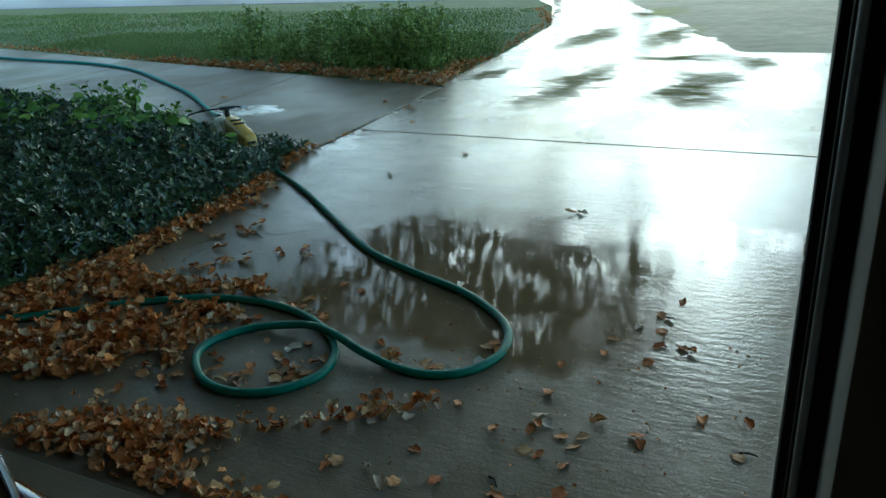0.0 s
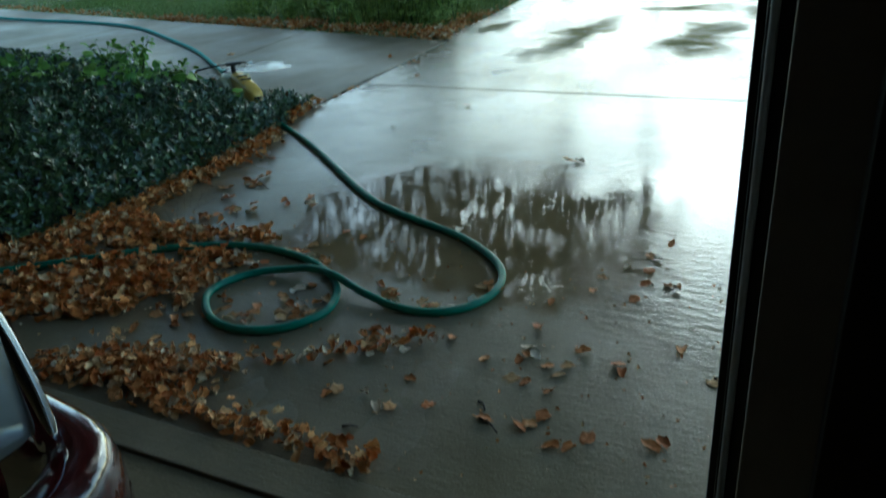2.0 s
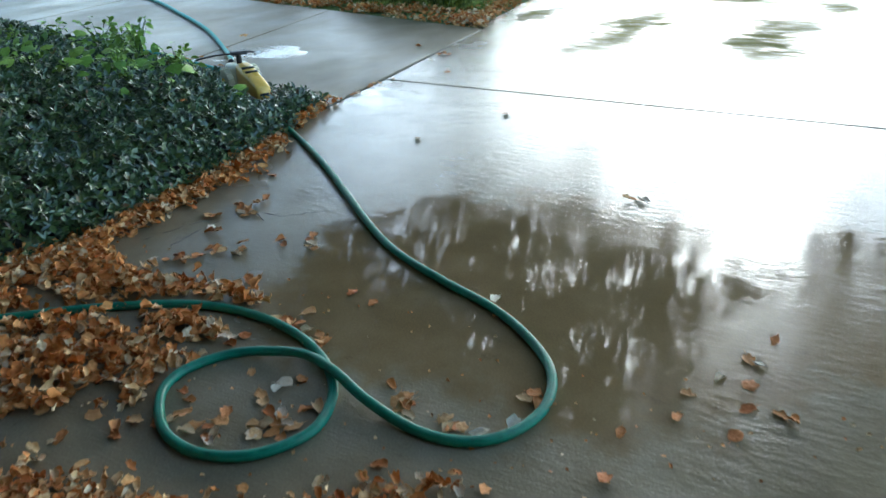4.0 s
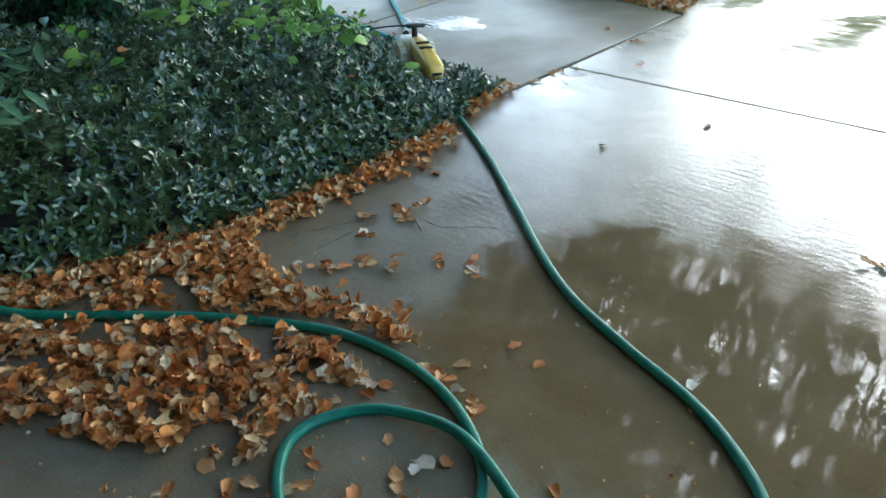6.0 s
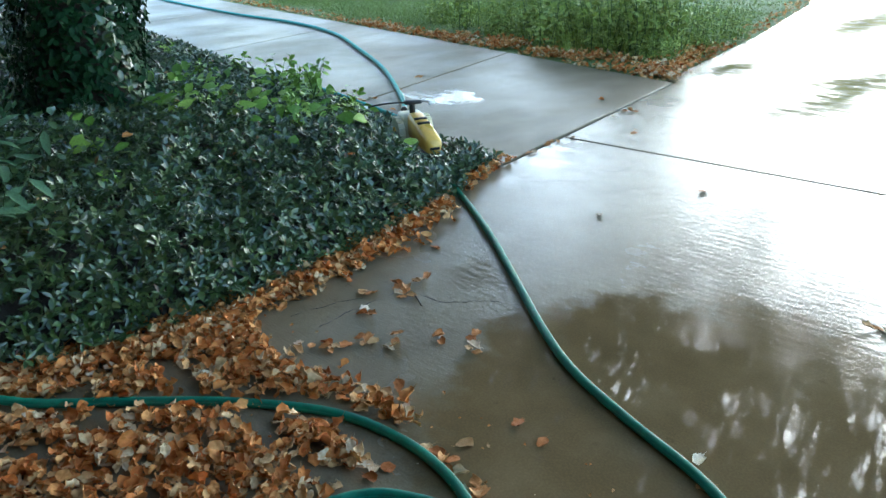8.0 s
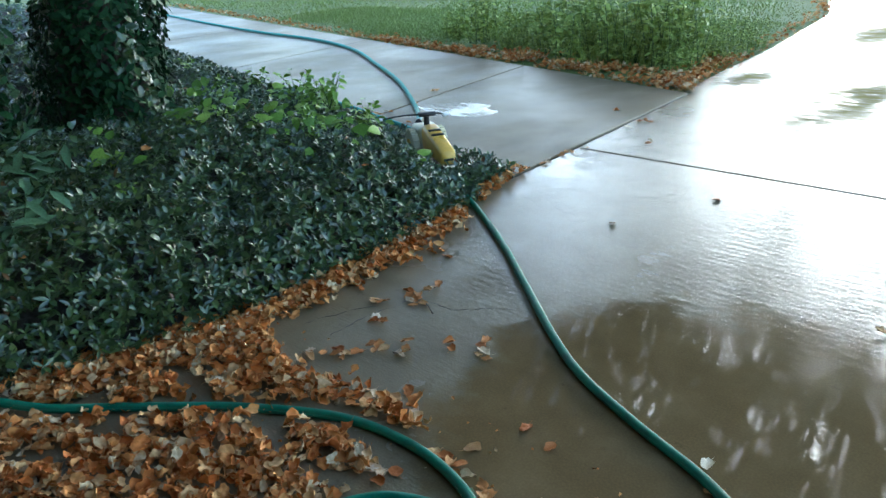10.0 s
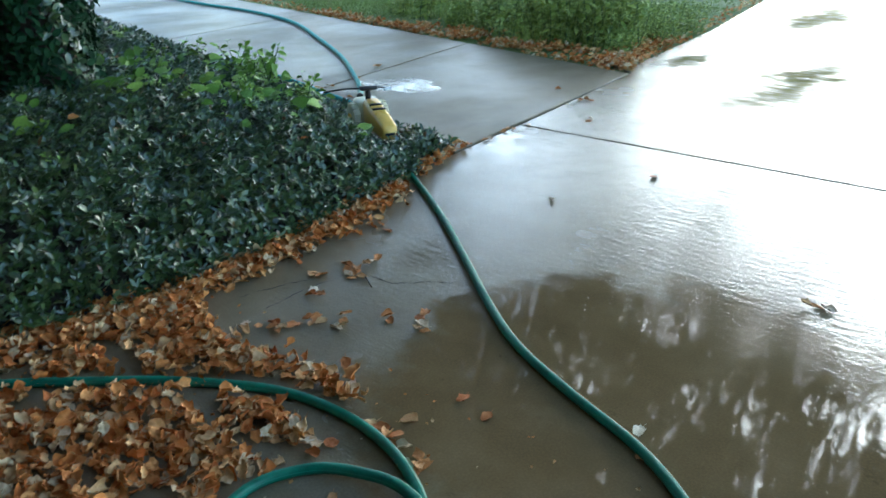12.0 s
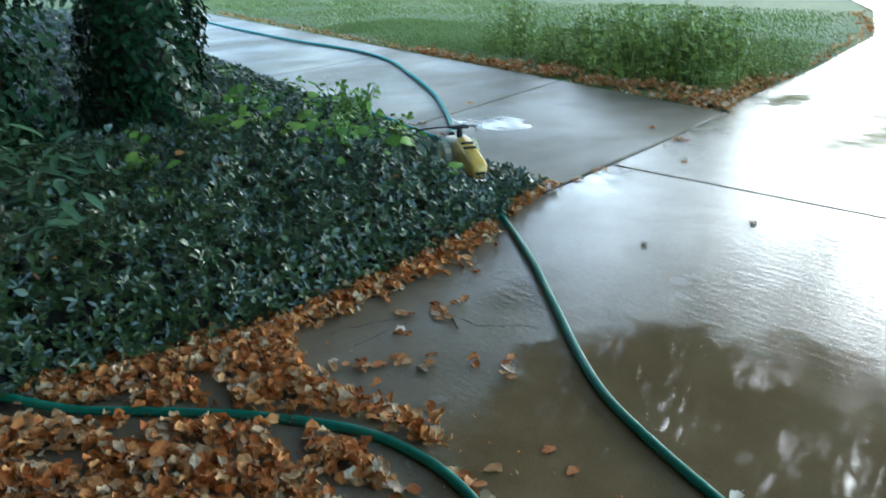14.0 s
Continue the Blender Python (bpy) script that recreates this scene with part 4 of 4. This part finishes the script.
# ---- travelling sprinkler ----
def sprinkler():
    """A small cast tractor: x runs to the nose, the swivel stands over the rear axle."""
    s = tagged(new("tractor_sprinkler"), "yellow cast-iron travelling tractor sprinkler at the bed's corner", "sprinkler")
    s.matrix_basis = Matrix.Translation((TRAC.x, TRAC.y, 0.012)) @ pose(0, 0, 0, 0, 0, math.degrees(math.atan2(TRAC_DIR.y, TRAC_DIR.x))) @ Matrix.Scale(0.97, 4)

    def wedge(secs):
        out = []
        for x, w, z0, z1 in secs:
            pts = []
            for i in range(20):
                a = 2 * math.pi * i / 20
                c, q = math.cos(a), math.sin(a)
                pts.append((x, w / 2 * math.copysign(abs(c) ** 0.45, c), (z0 + z1) / 2 + (z1 - z0) / 2 * math.copysign(abs(q) ** 0.45, q)))
            out.append(pts)
        return out
    loft("hood", wedge([(0.03, 0.09, 0.07, 0.2), (0.05, 0.1, 0.06, 0.206), (0.15, 0.1, 0.05, 0.185), (0.27, 0.096, 0.045, 0.155), (0.35, 0.09, 0.045, 0.13), (0.372, 0.078, 0.05, 0.12)]), M_yellow, s, "yellow tapered hood")
    for x, z in ((0.135, 0.189), (0.19, 0.176)):
        part("vent_slot", box(-0.009, 0.009, -0.036, 0.036, -0.003, 0.005, 0.002, 2, Matrix.Translation((x, 0, z)) @ pose(0, 0, 0, 0, 15, 0)), M_black, s, "black slot")
    part("nose_badge", box(0.369, 0.375, -0.028, 0.028, 0.07, 0.085, 0.002), M_black, s, "black mark")
    part("gear_case", box(-0.11, 0.05, -0.07, 0.07, 0.05, 0.19, 0.025, 3), M_pale, s, "pale yellow gear housing")
    for q in (-1, 1):
        wm = Matrix.Translation((-0.03, q * 0.085, 0.08)) @ pose(0, 0, 0, 90, 0, 0)
        wheel = part("rear_wheel", disc(0.088, 0.042, 28, 0.008, wm), M_pale, s, "pale yellow cleated wheel")
        part("hub", disc(0.035, 0.062, 16, 0.004, wm), M_yellow, wheel)
        for k in range(14):
            cm = wm @ pose(0, 0, 0, 0, 0, k * 360 / 14)
            part("cleat", box(0.084, 0.094, -0.005, 0.005, -0.02, 0.02, 0.002, 1, cm), M_pale, wheel)
    wm = Matrix.Translation((0.3, 0, 0.035)) @ pose(0, 0, 0, 90, 0, 0)
    part("front_wheel", disc(0.045, 0.03, 20, 0.004, wm), M_black, s, "small dark wheel")
    part("swivel", disc(0.017, 0.075, 16, 0.003, Matrix.Translation((-0.01, 0, 0.215))), M_black, s, "black swivel post")
    part("swivel_head", box(-0.022, 0.022, -0.05, 0.05, 0.245, 0.268, 0.006, 2, None), M_black, s, "black swivel head")
    for q in (-1, 1):
        arm = tube("spray_arm", smooth_line([(-0.0, q * 0.045, 0.257), (-0.05, q * 0.12, 0.25), (-0.10, q * 0.19, 0.235), (-0.13, q * 0.23, 0.222)], 0.02) if q < 0 else
                   smooth_line([(0.0, 0.045, 0.257), (0.02, 0.07, 0.258), (0.04, 0.09, 0.252)], 0.02), 0.005, M_black, s, 8, "dark spray arm")
        e = (-0.14, -0.245, 0.22) if q < 0 else (0.045, 0.1, 0.25)
        part("nozzle", disc(0.009, 0.05, 12, 0.002, Matrix.Translation(e) @ pose(0, 0, 0, 90, 0, 30)), M_white, arm, "white nozzle")
    part("hose_coupling", disc(0.02, 0.05, 14, 0.003, Matrix.Translation((-0.135, 0, 0.15)) @ pose(0, 0, 0, 0, 90, 0)), M_black, s, "hose coupling")


sprinkler()


# ---- lawn ----
def lawn():
    def batch(n, x0, x1, y0, y1, w, h):
        x, y = rng.uniform(x0, x1, n), rng.uniform(y0, y1, n)
        edge = np.interp(y, [q[0] for q in DRIVE_ROWS], [q[1] for q in DRIVE_ROWS])
        keep = (y > walk_far(x) + 0.1) & (x < edge - 0.12) & (y < 17.5)
        x, y = x[keep], y[keep]
        m = len(x)
        edge = np.interp(y, [q[0] for q in DRIVE_ROWS], [q[1] for q in DRIVE_ROWS])
        rim = np.clip(np.minimum((y - walk_far(x)) - 0.05, edge - x - 0.05) / 0.9, 0.25, 1)
        hh = rim * rng.uniform(0.5, 1.2, m) * h * (0.8 + 0.4 * np.sin(1.3 * x) * np.sin(1.7 * y + 1))
        lean = rng.normal(0, 0.35, (m, 2))
        spin = rng.uniform(0, 6.28, m)
        c, s = np.cos(spin), np.sin(spin)
        R = np.zeros((m, 3, 3))
        R[:, 0, 0], R[:, 1, 0], R[:, 0, 1], R[:, 1, 1] = c * w, s * w, -s * hh, c * hh
        R[:, 0, 2], R[:, 1, 2], R[:, 2, 2] = lean[:, 0] * hh, lean[:, 1] * hh, hh
        return np.c_[x, y, np.full(m, -0.03)], R
    a = batch(90000, -9, -0.2, 8, 12.5, 0.007, 0.065)
    b = batch(60000, -20, -0.4, 8, 17.5, 0.013, 0.06)
    p, r = np.concatenate([a[0], b[0]]), np.concatenate([a[1], b[1]])
    ob = scatter("lawn_grass", [BLADE], p, r, np.ones(len(p)), M_grass)
    tagged(ob, "mown green lawn grass beyond the walk", "grass", kind="stuff")


lawn()


def weed(seed, h):
    r = np.random.default_rng(seed)
    w = tagged(new("weed_clump"), "tall clump of green weeds and grass at the lawn's corner", "weeds", group="weeds at the lawn's corner")
    n = 60
    x, y = r.normal(0, 0.2, n), r.normal(0, 0.16, n)
    hh = r.uniform(0.35, 0.8, n) * h
    spin = r.uniform(0, 6.28, n)
    c, s = np.cos(spin), np.sin(spin)
    R = np.zeros((n, 3, 3))
    R[:, 0, 0], R[:, 1, 0], R[:, 0, 1], R[:, 1, 1] = c * 0.007, s * 0.007, -s * hh * 0.9, c * hh * 0.9
    R[:, 0, 2], R[:, 1, 2], R[:, 2, 2] = x * 0.5, y * 0.5, hh
    tagged(scatter("grass_tuft", [BLADE], np.c_[x, y, np.zeros(n)], R, np.ones(n), M_weed, w), kind="stuff")
    for k in range(18):
        a = r.uniform(0, 6.28)
        b = np.array([r.normal(0, 0.17), r.normal(0, 0.12), 0])
        top = b + (math.cos(a) * 0.12, math.sin(a) * 0.12, h * r.uniform(0.7, 1.1))
        line = smooth_line([b, (b + top) / 2 + (0.02, 0, 0), top], 0.06)
        tube("stem", line, np.linspace(0.004, 0.002, len(line)), M_stem, w, 5)
        m = 38
        q = np.array([line[int(t * (len(line) - 1))] for t in r.uniform(0.15, 1, m)]) + r.normal(0, 0.035, (m, 3))
        q[:, 2] = np.maximum(q[:, 2], 0.01)
        tagged(scatter("leaf_spray", [OVATE, LANCE], q, frames_from(r.normal(0, 0.5, (m, 3)) + (0, -0.2, 1), r.uniform(0, 6.28, m)), r.uniform(0.045, 0.09, m), M_weed, w), kind="stuff")
    return w


wa, wb = weed(5, 0.68), weed(6, 0.55)
wa.matrix_basis = Matrix.Translation((-1.35, 8.8, -0.02))
wb.matrix_basis = Matrix.Translation((-2.0, 9.1, -0.02))
for i, (x, y, k) in enumerate([(-0.95, 8.7, 0.95), (-1.7, 8.7, 1.0), (-2.5, 9.1, 0.8), (-3.0, 9.3, 0.75), (-3.6, 9.45, 0.9), (-4.2, 9.5, 0.6), (-0.75, 9.2, 0.6), (-1.15, 9.1, 1.1),
                               (-0.66, 10.0, 0.45), (-1.6, 9.2, 1.1), (-2.2, 9.4, 0.9), (-0.7, 8.45, 0.4), (-1.55, 8.5, 0.7), (-2.9, 8.95, 0.5)]):
    copy_thing((wa, wb)[i % 2], Matrix.Translation((x, y + 0.18, -0.02)) @ pose(0, 0, 0, 0, 0, 67 * i) @ Matrix.Scale(k, 4))


# ---- fallen leaves ----
def litter(name, pts, mat, label, lo=0.028, hi=0.052, tilt=0.65, lift=0.025, floor=0.0):
    n = len(pts)
    p = np.c_[pts, floor + 0.006 + rng.random(n) ** 2 * lift]
    ob = scatter(name, LITTER, p, frames_from(jitter_normals(n, tilt), rng.uniform(0, 6.28, n)), rng.uniform(lo, hi, n), mat)
    return tagged(ob, label, "leaf litter", kind="stuff")


def along(points, n, width):
    line = smooth_line(points, 0.05)[:, :2]
    i = rng.integers(0, len(line), n)
    return line[i] + rng.normal(0, width, (n, 2))


def patchy(p, scale=5.0, level=0.0, seed=0):
    v = np.array([noise.noise(Vector((x * scale, y * scale, seed))) for x, y in p])
    return p[v > level]


hose_line = smooth_line(COIL, 0.03)[:, :2]


def off_hose(p, gap=0.046):
    """Leaves that lie clear of the hose, and a few that lie over it."""
    d = np.min(np.linalg.norm(p[:, None] - hose_line[None], axis=2), axis=1)
    return p[(d > gap) | (rng.random(len(p)) < 0.035)]


edge_pts = [(float(bed_edge(y)) + 0.05, y) for y in np.linspace(2.75, 5.35, 14)]
band = along(edge_pts, 1900, 0.055)
band = band[(band[:, 1] < 4.7) | (rng.random(len(band)) < 0.6) & (band[:, 0] < bed_edge(band[:, 1]) + 0.07)]
drift = patchy(np.c_[rng.uniform(0.0, 1.25, 4800), rng.uniform(2.45, 3.5, 4800)], 9.0, -0.3, 3)
lip = along([(0.3, 3.4), (0.6, 3.36), (0.85, 3.4), (0.98, 3.42), (1.1, 3.42)], 260, 0.035)
lip = lip[lip[:, 1] > 3.32]
keep = (drift[:, 1] > 2.58 + 0.55 * (drift[:, 0] - 0.6)) & (drift[:, 0] < 1.17) & (drift[:, 1] < 3.3 + 0.3 * (1 - drift[:, 0]))
drift = drift[keep]
litter("leaf_litter", off_hose(np.vstack([band, drift, lip])), M_litter, "drift of curled orange-brown fallen leaves on wet concrete", lift=0.035)
sill = np.vstack([along([(1.0, 2.5), (1.35, 2.52), (1.7, 2.47), (2.1, 2.45)], 420, 0.035), along([(1.15, 2.55), (1.3, 2.6), (1.45, 2.62)], 360, 0.05)])
sill = sill[sill[:, 1] > 2.43]
trail = along([(1.45, 2.63), (1.6, 2.73), (1.72, 2.78), (1.8, 2.87), (1.92, 2.94), (1.98, 2.99)], 120, 0.022)
litter("leaf_litter", np.vstack([sill, trail]), M_litter, "brown leaves blown against the garage sill", 0.022, 0.042, lift=0.03)
lawn_edge = np.vstack([patchy(along([(x, float(walk_far(x)) + 0.24) for x in np.linspace(-0.45, -3.2, 10)], 1900, 0.17), 2.6, -0.12, 8), along([(x, float(walk_far(x)) + 0.1) for x in np.linspace(-3.0, -5.0, 10)], 500, 0.08), along([(x, float(walk_far(x)) + 0.06) for x in np.linspace(-4, -14, 10)], 500, 0.06),
                       along([(-0.55, 8.1), (-0.6, 8.8), (-0.65, 9.6)], 420, 0.11), along([(-0.6, 8.12), (-0.35, 8.0), (-0.2, 7.9)], 260, 0.05), along([(-0.6, 10.2), (-0.95, 12.6), (-1.3, 14.5), (-2.3, 17.0)], 260, 0.07)])
edge = np.interp(lawn_edge[:, 1], [q[0] for q in DRIVE_ROWS], [q[1] for q in DRIVE_ROWS])
lawn_edge = lawn_edge[(lawn_edge[:, 1] > walk_far(lawn_edge[:, 0]) - 0.03) & (lawn_edge[:, 0] < edge + 0.05)]
litter("leaf_litter", lawn_edge, M_litter, "old rust-brown leaves along the lawn's edge", 0.035, 0.06, 0.4, 0.05, -0.015)

bits = np.c_[rng.uniform(0.25, 2.85, 420), rng.uniform(2.45, 3.6, 420)]
bits = bits[rng.random(len(bits)) < np.clip(1.5 - (bits[:, 1] - 2.45) * 0.75, 0.1, 1)]
litter("leaf_crumb", bits, M_litter, "crumbs and torn bits of dead leaf on the concrete", 0.005, 0.014, 0.3, 0.002, -0.004)

leaf_meshes = []
for k, (v, f) in enumerate(LITTER):
    me = bpy.data.meshes.new("fallen_leaf")
    me.from_pydata([(x, y, z * 0.58) for x, y, z in v], [], f)
    me.materials.append(M_single)
    me.polygons.foreach_set("use_smooth", [True] * len(me.polygons))
    leaf_meshes.append(me)
count = 0


def lone(x, y, size=0.042, z=0.008):
    global count
    ob = new("fallen_leaf", leaf_meshes[count % 12])
    q = frames_from(jitter_normals(1, 0.16), rng.uniform(0, 6.28, 1))[0]
    turn = Matrix(q.tolist()).to_4x4() @ Matrix.Scale(size * rng.uniform(0.85, 1.2), 4)
    low = min((turn @ v.co).z for v in ob.data.vertices)
    ob.matrix_basis = Matrix.Translation((x, y, z - 0.008 + 0.001 - low)) @ turn
    tagged(ob, "curled dry brown leaf lying on wet concrete", "leaf", group="scattered fallen leaves")
    count += 1


LEAVES_A = [(2.05, 2.81), (1.97, 2.71), (2.03, 2.67), (2.15, 2.72), (2.2, 2.96), (2.29, 3.06), (2.32, 3.03), (2.29, 2.99), (2.37, 2.99), (2.41, 2.96), (2.42, 3.01), (2.44, 3.09), (2.56, 3.03), (2.3, 2.72), (2.39, 2.72), (2.41, 2.74), (2.43, 2.78), (2.48, 2.68), (2.52, 2.69), (2.55, 2.74), (2.69, 2.76), (2.68, 3.19), (2.79, 3.21), (2.78, 3.06), (2.41, 2.88), (2.34, 2.9), (2.28, 3.17), (2.27, 3.33), (2.37, 3.44), (2.5, 3.43), (2.51, 3.54), (2.58, 3.55), (2.43, 3.64), (2.5, 3.64), (2.48, 3.75), (2.53, 3.87), (2.37, 3.54), (1.83, 3.0), (1.86, 2.92), (1.89, 2.95), (2.07, 3.03), (2.02, 3.01), (1.97, 2.93), (1.88, 2.67), (1.89, 2.7)]
LEAVES_B = [(0.52, 3.89), (0.56, 3.98), (0.59, 4.08), (0.6, 3.77), (0.62, 3.94), (0.61, 3.49), (0.63, 3.53), (0.69, 3.57), (0.71, 3.6), (0.74, 3.64), (0.82, 3.67), (0.81, 3.71), (0.92, 3.8), (0.98, 3.87), (1.02, 3.81), (1.29, 3.46), (1.23, 3.38), (1.32, 3.36), (1.42, 3.34), (1.19, 3.25)]
LEAVES_C = [(-0.02, 5.35), (-0.02, 5.48), (-0.01, 5.61), (-0.02, 5.8), (-0.04, 5.88), (-0.06, 6.77), (0.01, 6.78), (-0.35, 6.97), (0.25, 6.3), (-0.03, 6.57), (0.01, 6.02), (-1.71, 5.99), (-1.71, 6.1), (-1.98, 6.86), (-1.76, 6.42), (0.99, 5.56), (-1.35, 5.92), (0.765, 5.02), (1.93, 4.68)]
LEAVES_E = [(0.99, 3.54), (1.07, 3.48), (1.345, 3.61), (1.437, 3.585), (1.76, 3.76), (1.81, 3.68), (0.43, 4.33)]
LEAVES_D = [(1.7, 3.26), (1.75, 3.21), (1.76, 3.23), (1.91, 3.17), (1.92, 3.18), (1.98, 3.19), (2.04, 3.25), (2.06, 3.35), (1.77, 3.17), (1.45, 3.15), (1.48, 3.18), (1.43, 3.08), (1.28, 2.99), (1.29, 2.91), (1.37, 2.92), (1.41, 2.96), (1.42, 2.9), (1.43, 2.92), (1.5, 2.98), (1.53, 3.01), (1.55, 2.98), (1.57, 3.08), (1.58, 3.02), (1.34, 3.15), (1.43, 3.35), (1.22, 2.81), (1.11, 2.84), (1.22, 2.87), (1.11, 2.75)]
for spots, more in ((LEAVES_E, 0.0), (LEAVES_A, 0.15), (LEAVES_B, 2.2), (LEAVES_C, 0.3), (LEAVES_D, 0.9)):
    for x, y in spots:
        lone(x, y, 0.045)
        for again in range(rng.poisson(more)):
            a = rng.uniform(0, 6.28)
            lone(x + 0.034 * math.cos(a), y + 0.03 * math.sin(a), 0.045, 0.012)


def twig(a, b, r):
    a, b = np.array([*a, r]), np.array([*b, r * 1.5])
    line = smooth_line([a, a * 0.6 + b * 0.4 + (0.004, 0.005, 0.002), b], 0.015)
    tagged(tube("twig", line, np.linspace(r, r * 0.5, len(line)), M_twig, None, 6), "thin dark broken twig on the concrete", "twig", group="broken twigs")


for a, b in [((2.29, 2.72), (2.35, 2.68)), ((2.26, 2.78), (2.29, 2.75)), ((2.78, 3.08), (2.82, 3.08)), ((1.99, 2.57), (2.03, 2.58)), ((0.62, 3.98), (0.72, 3.93))]:
    twig(a, b, 0.0035)


def crack(points):
    """A hairline crack: a narrow dirt-filled line in the slab."""
    p = np.array(points, float)
    line = smooth_line(np.c_[p, np.full(len(p), -0.0012)], 0.02)
    line[:, :2] += rng.normal(0, 0.0035, (len(line), 2))
    tube("crack", line, rng.uniform(0.0013, 0.0026, len(line)), M_joint, driveway, 5, "dark hairline crack")


crack([(0.42, 3.62), (0.44, 3.7), (0.48, 3.8), (0.52, 3.86)])
crack([(0.55, 3.62), (0.55, 3.74), (0.56, 3.85), (0.59, 3.98), (0.66, 4.0), (0.75, 4.0), (0.84, 4.08), (0.9, 4.12)])

# dead leaves caught in the ivy
for k in range(26):
    x, y = rng.uniform(-2.4, -0.1), rng.uniform(2.9, 5.2)
    if bed_depth(x, y) > 0.1:
        lone(x, y, 0.045, float(bed_height(x, y)) + 0.02)
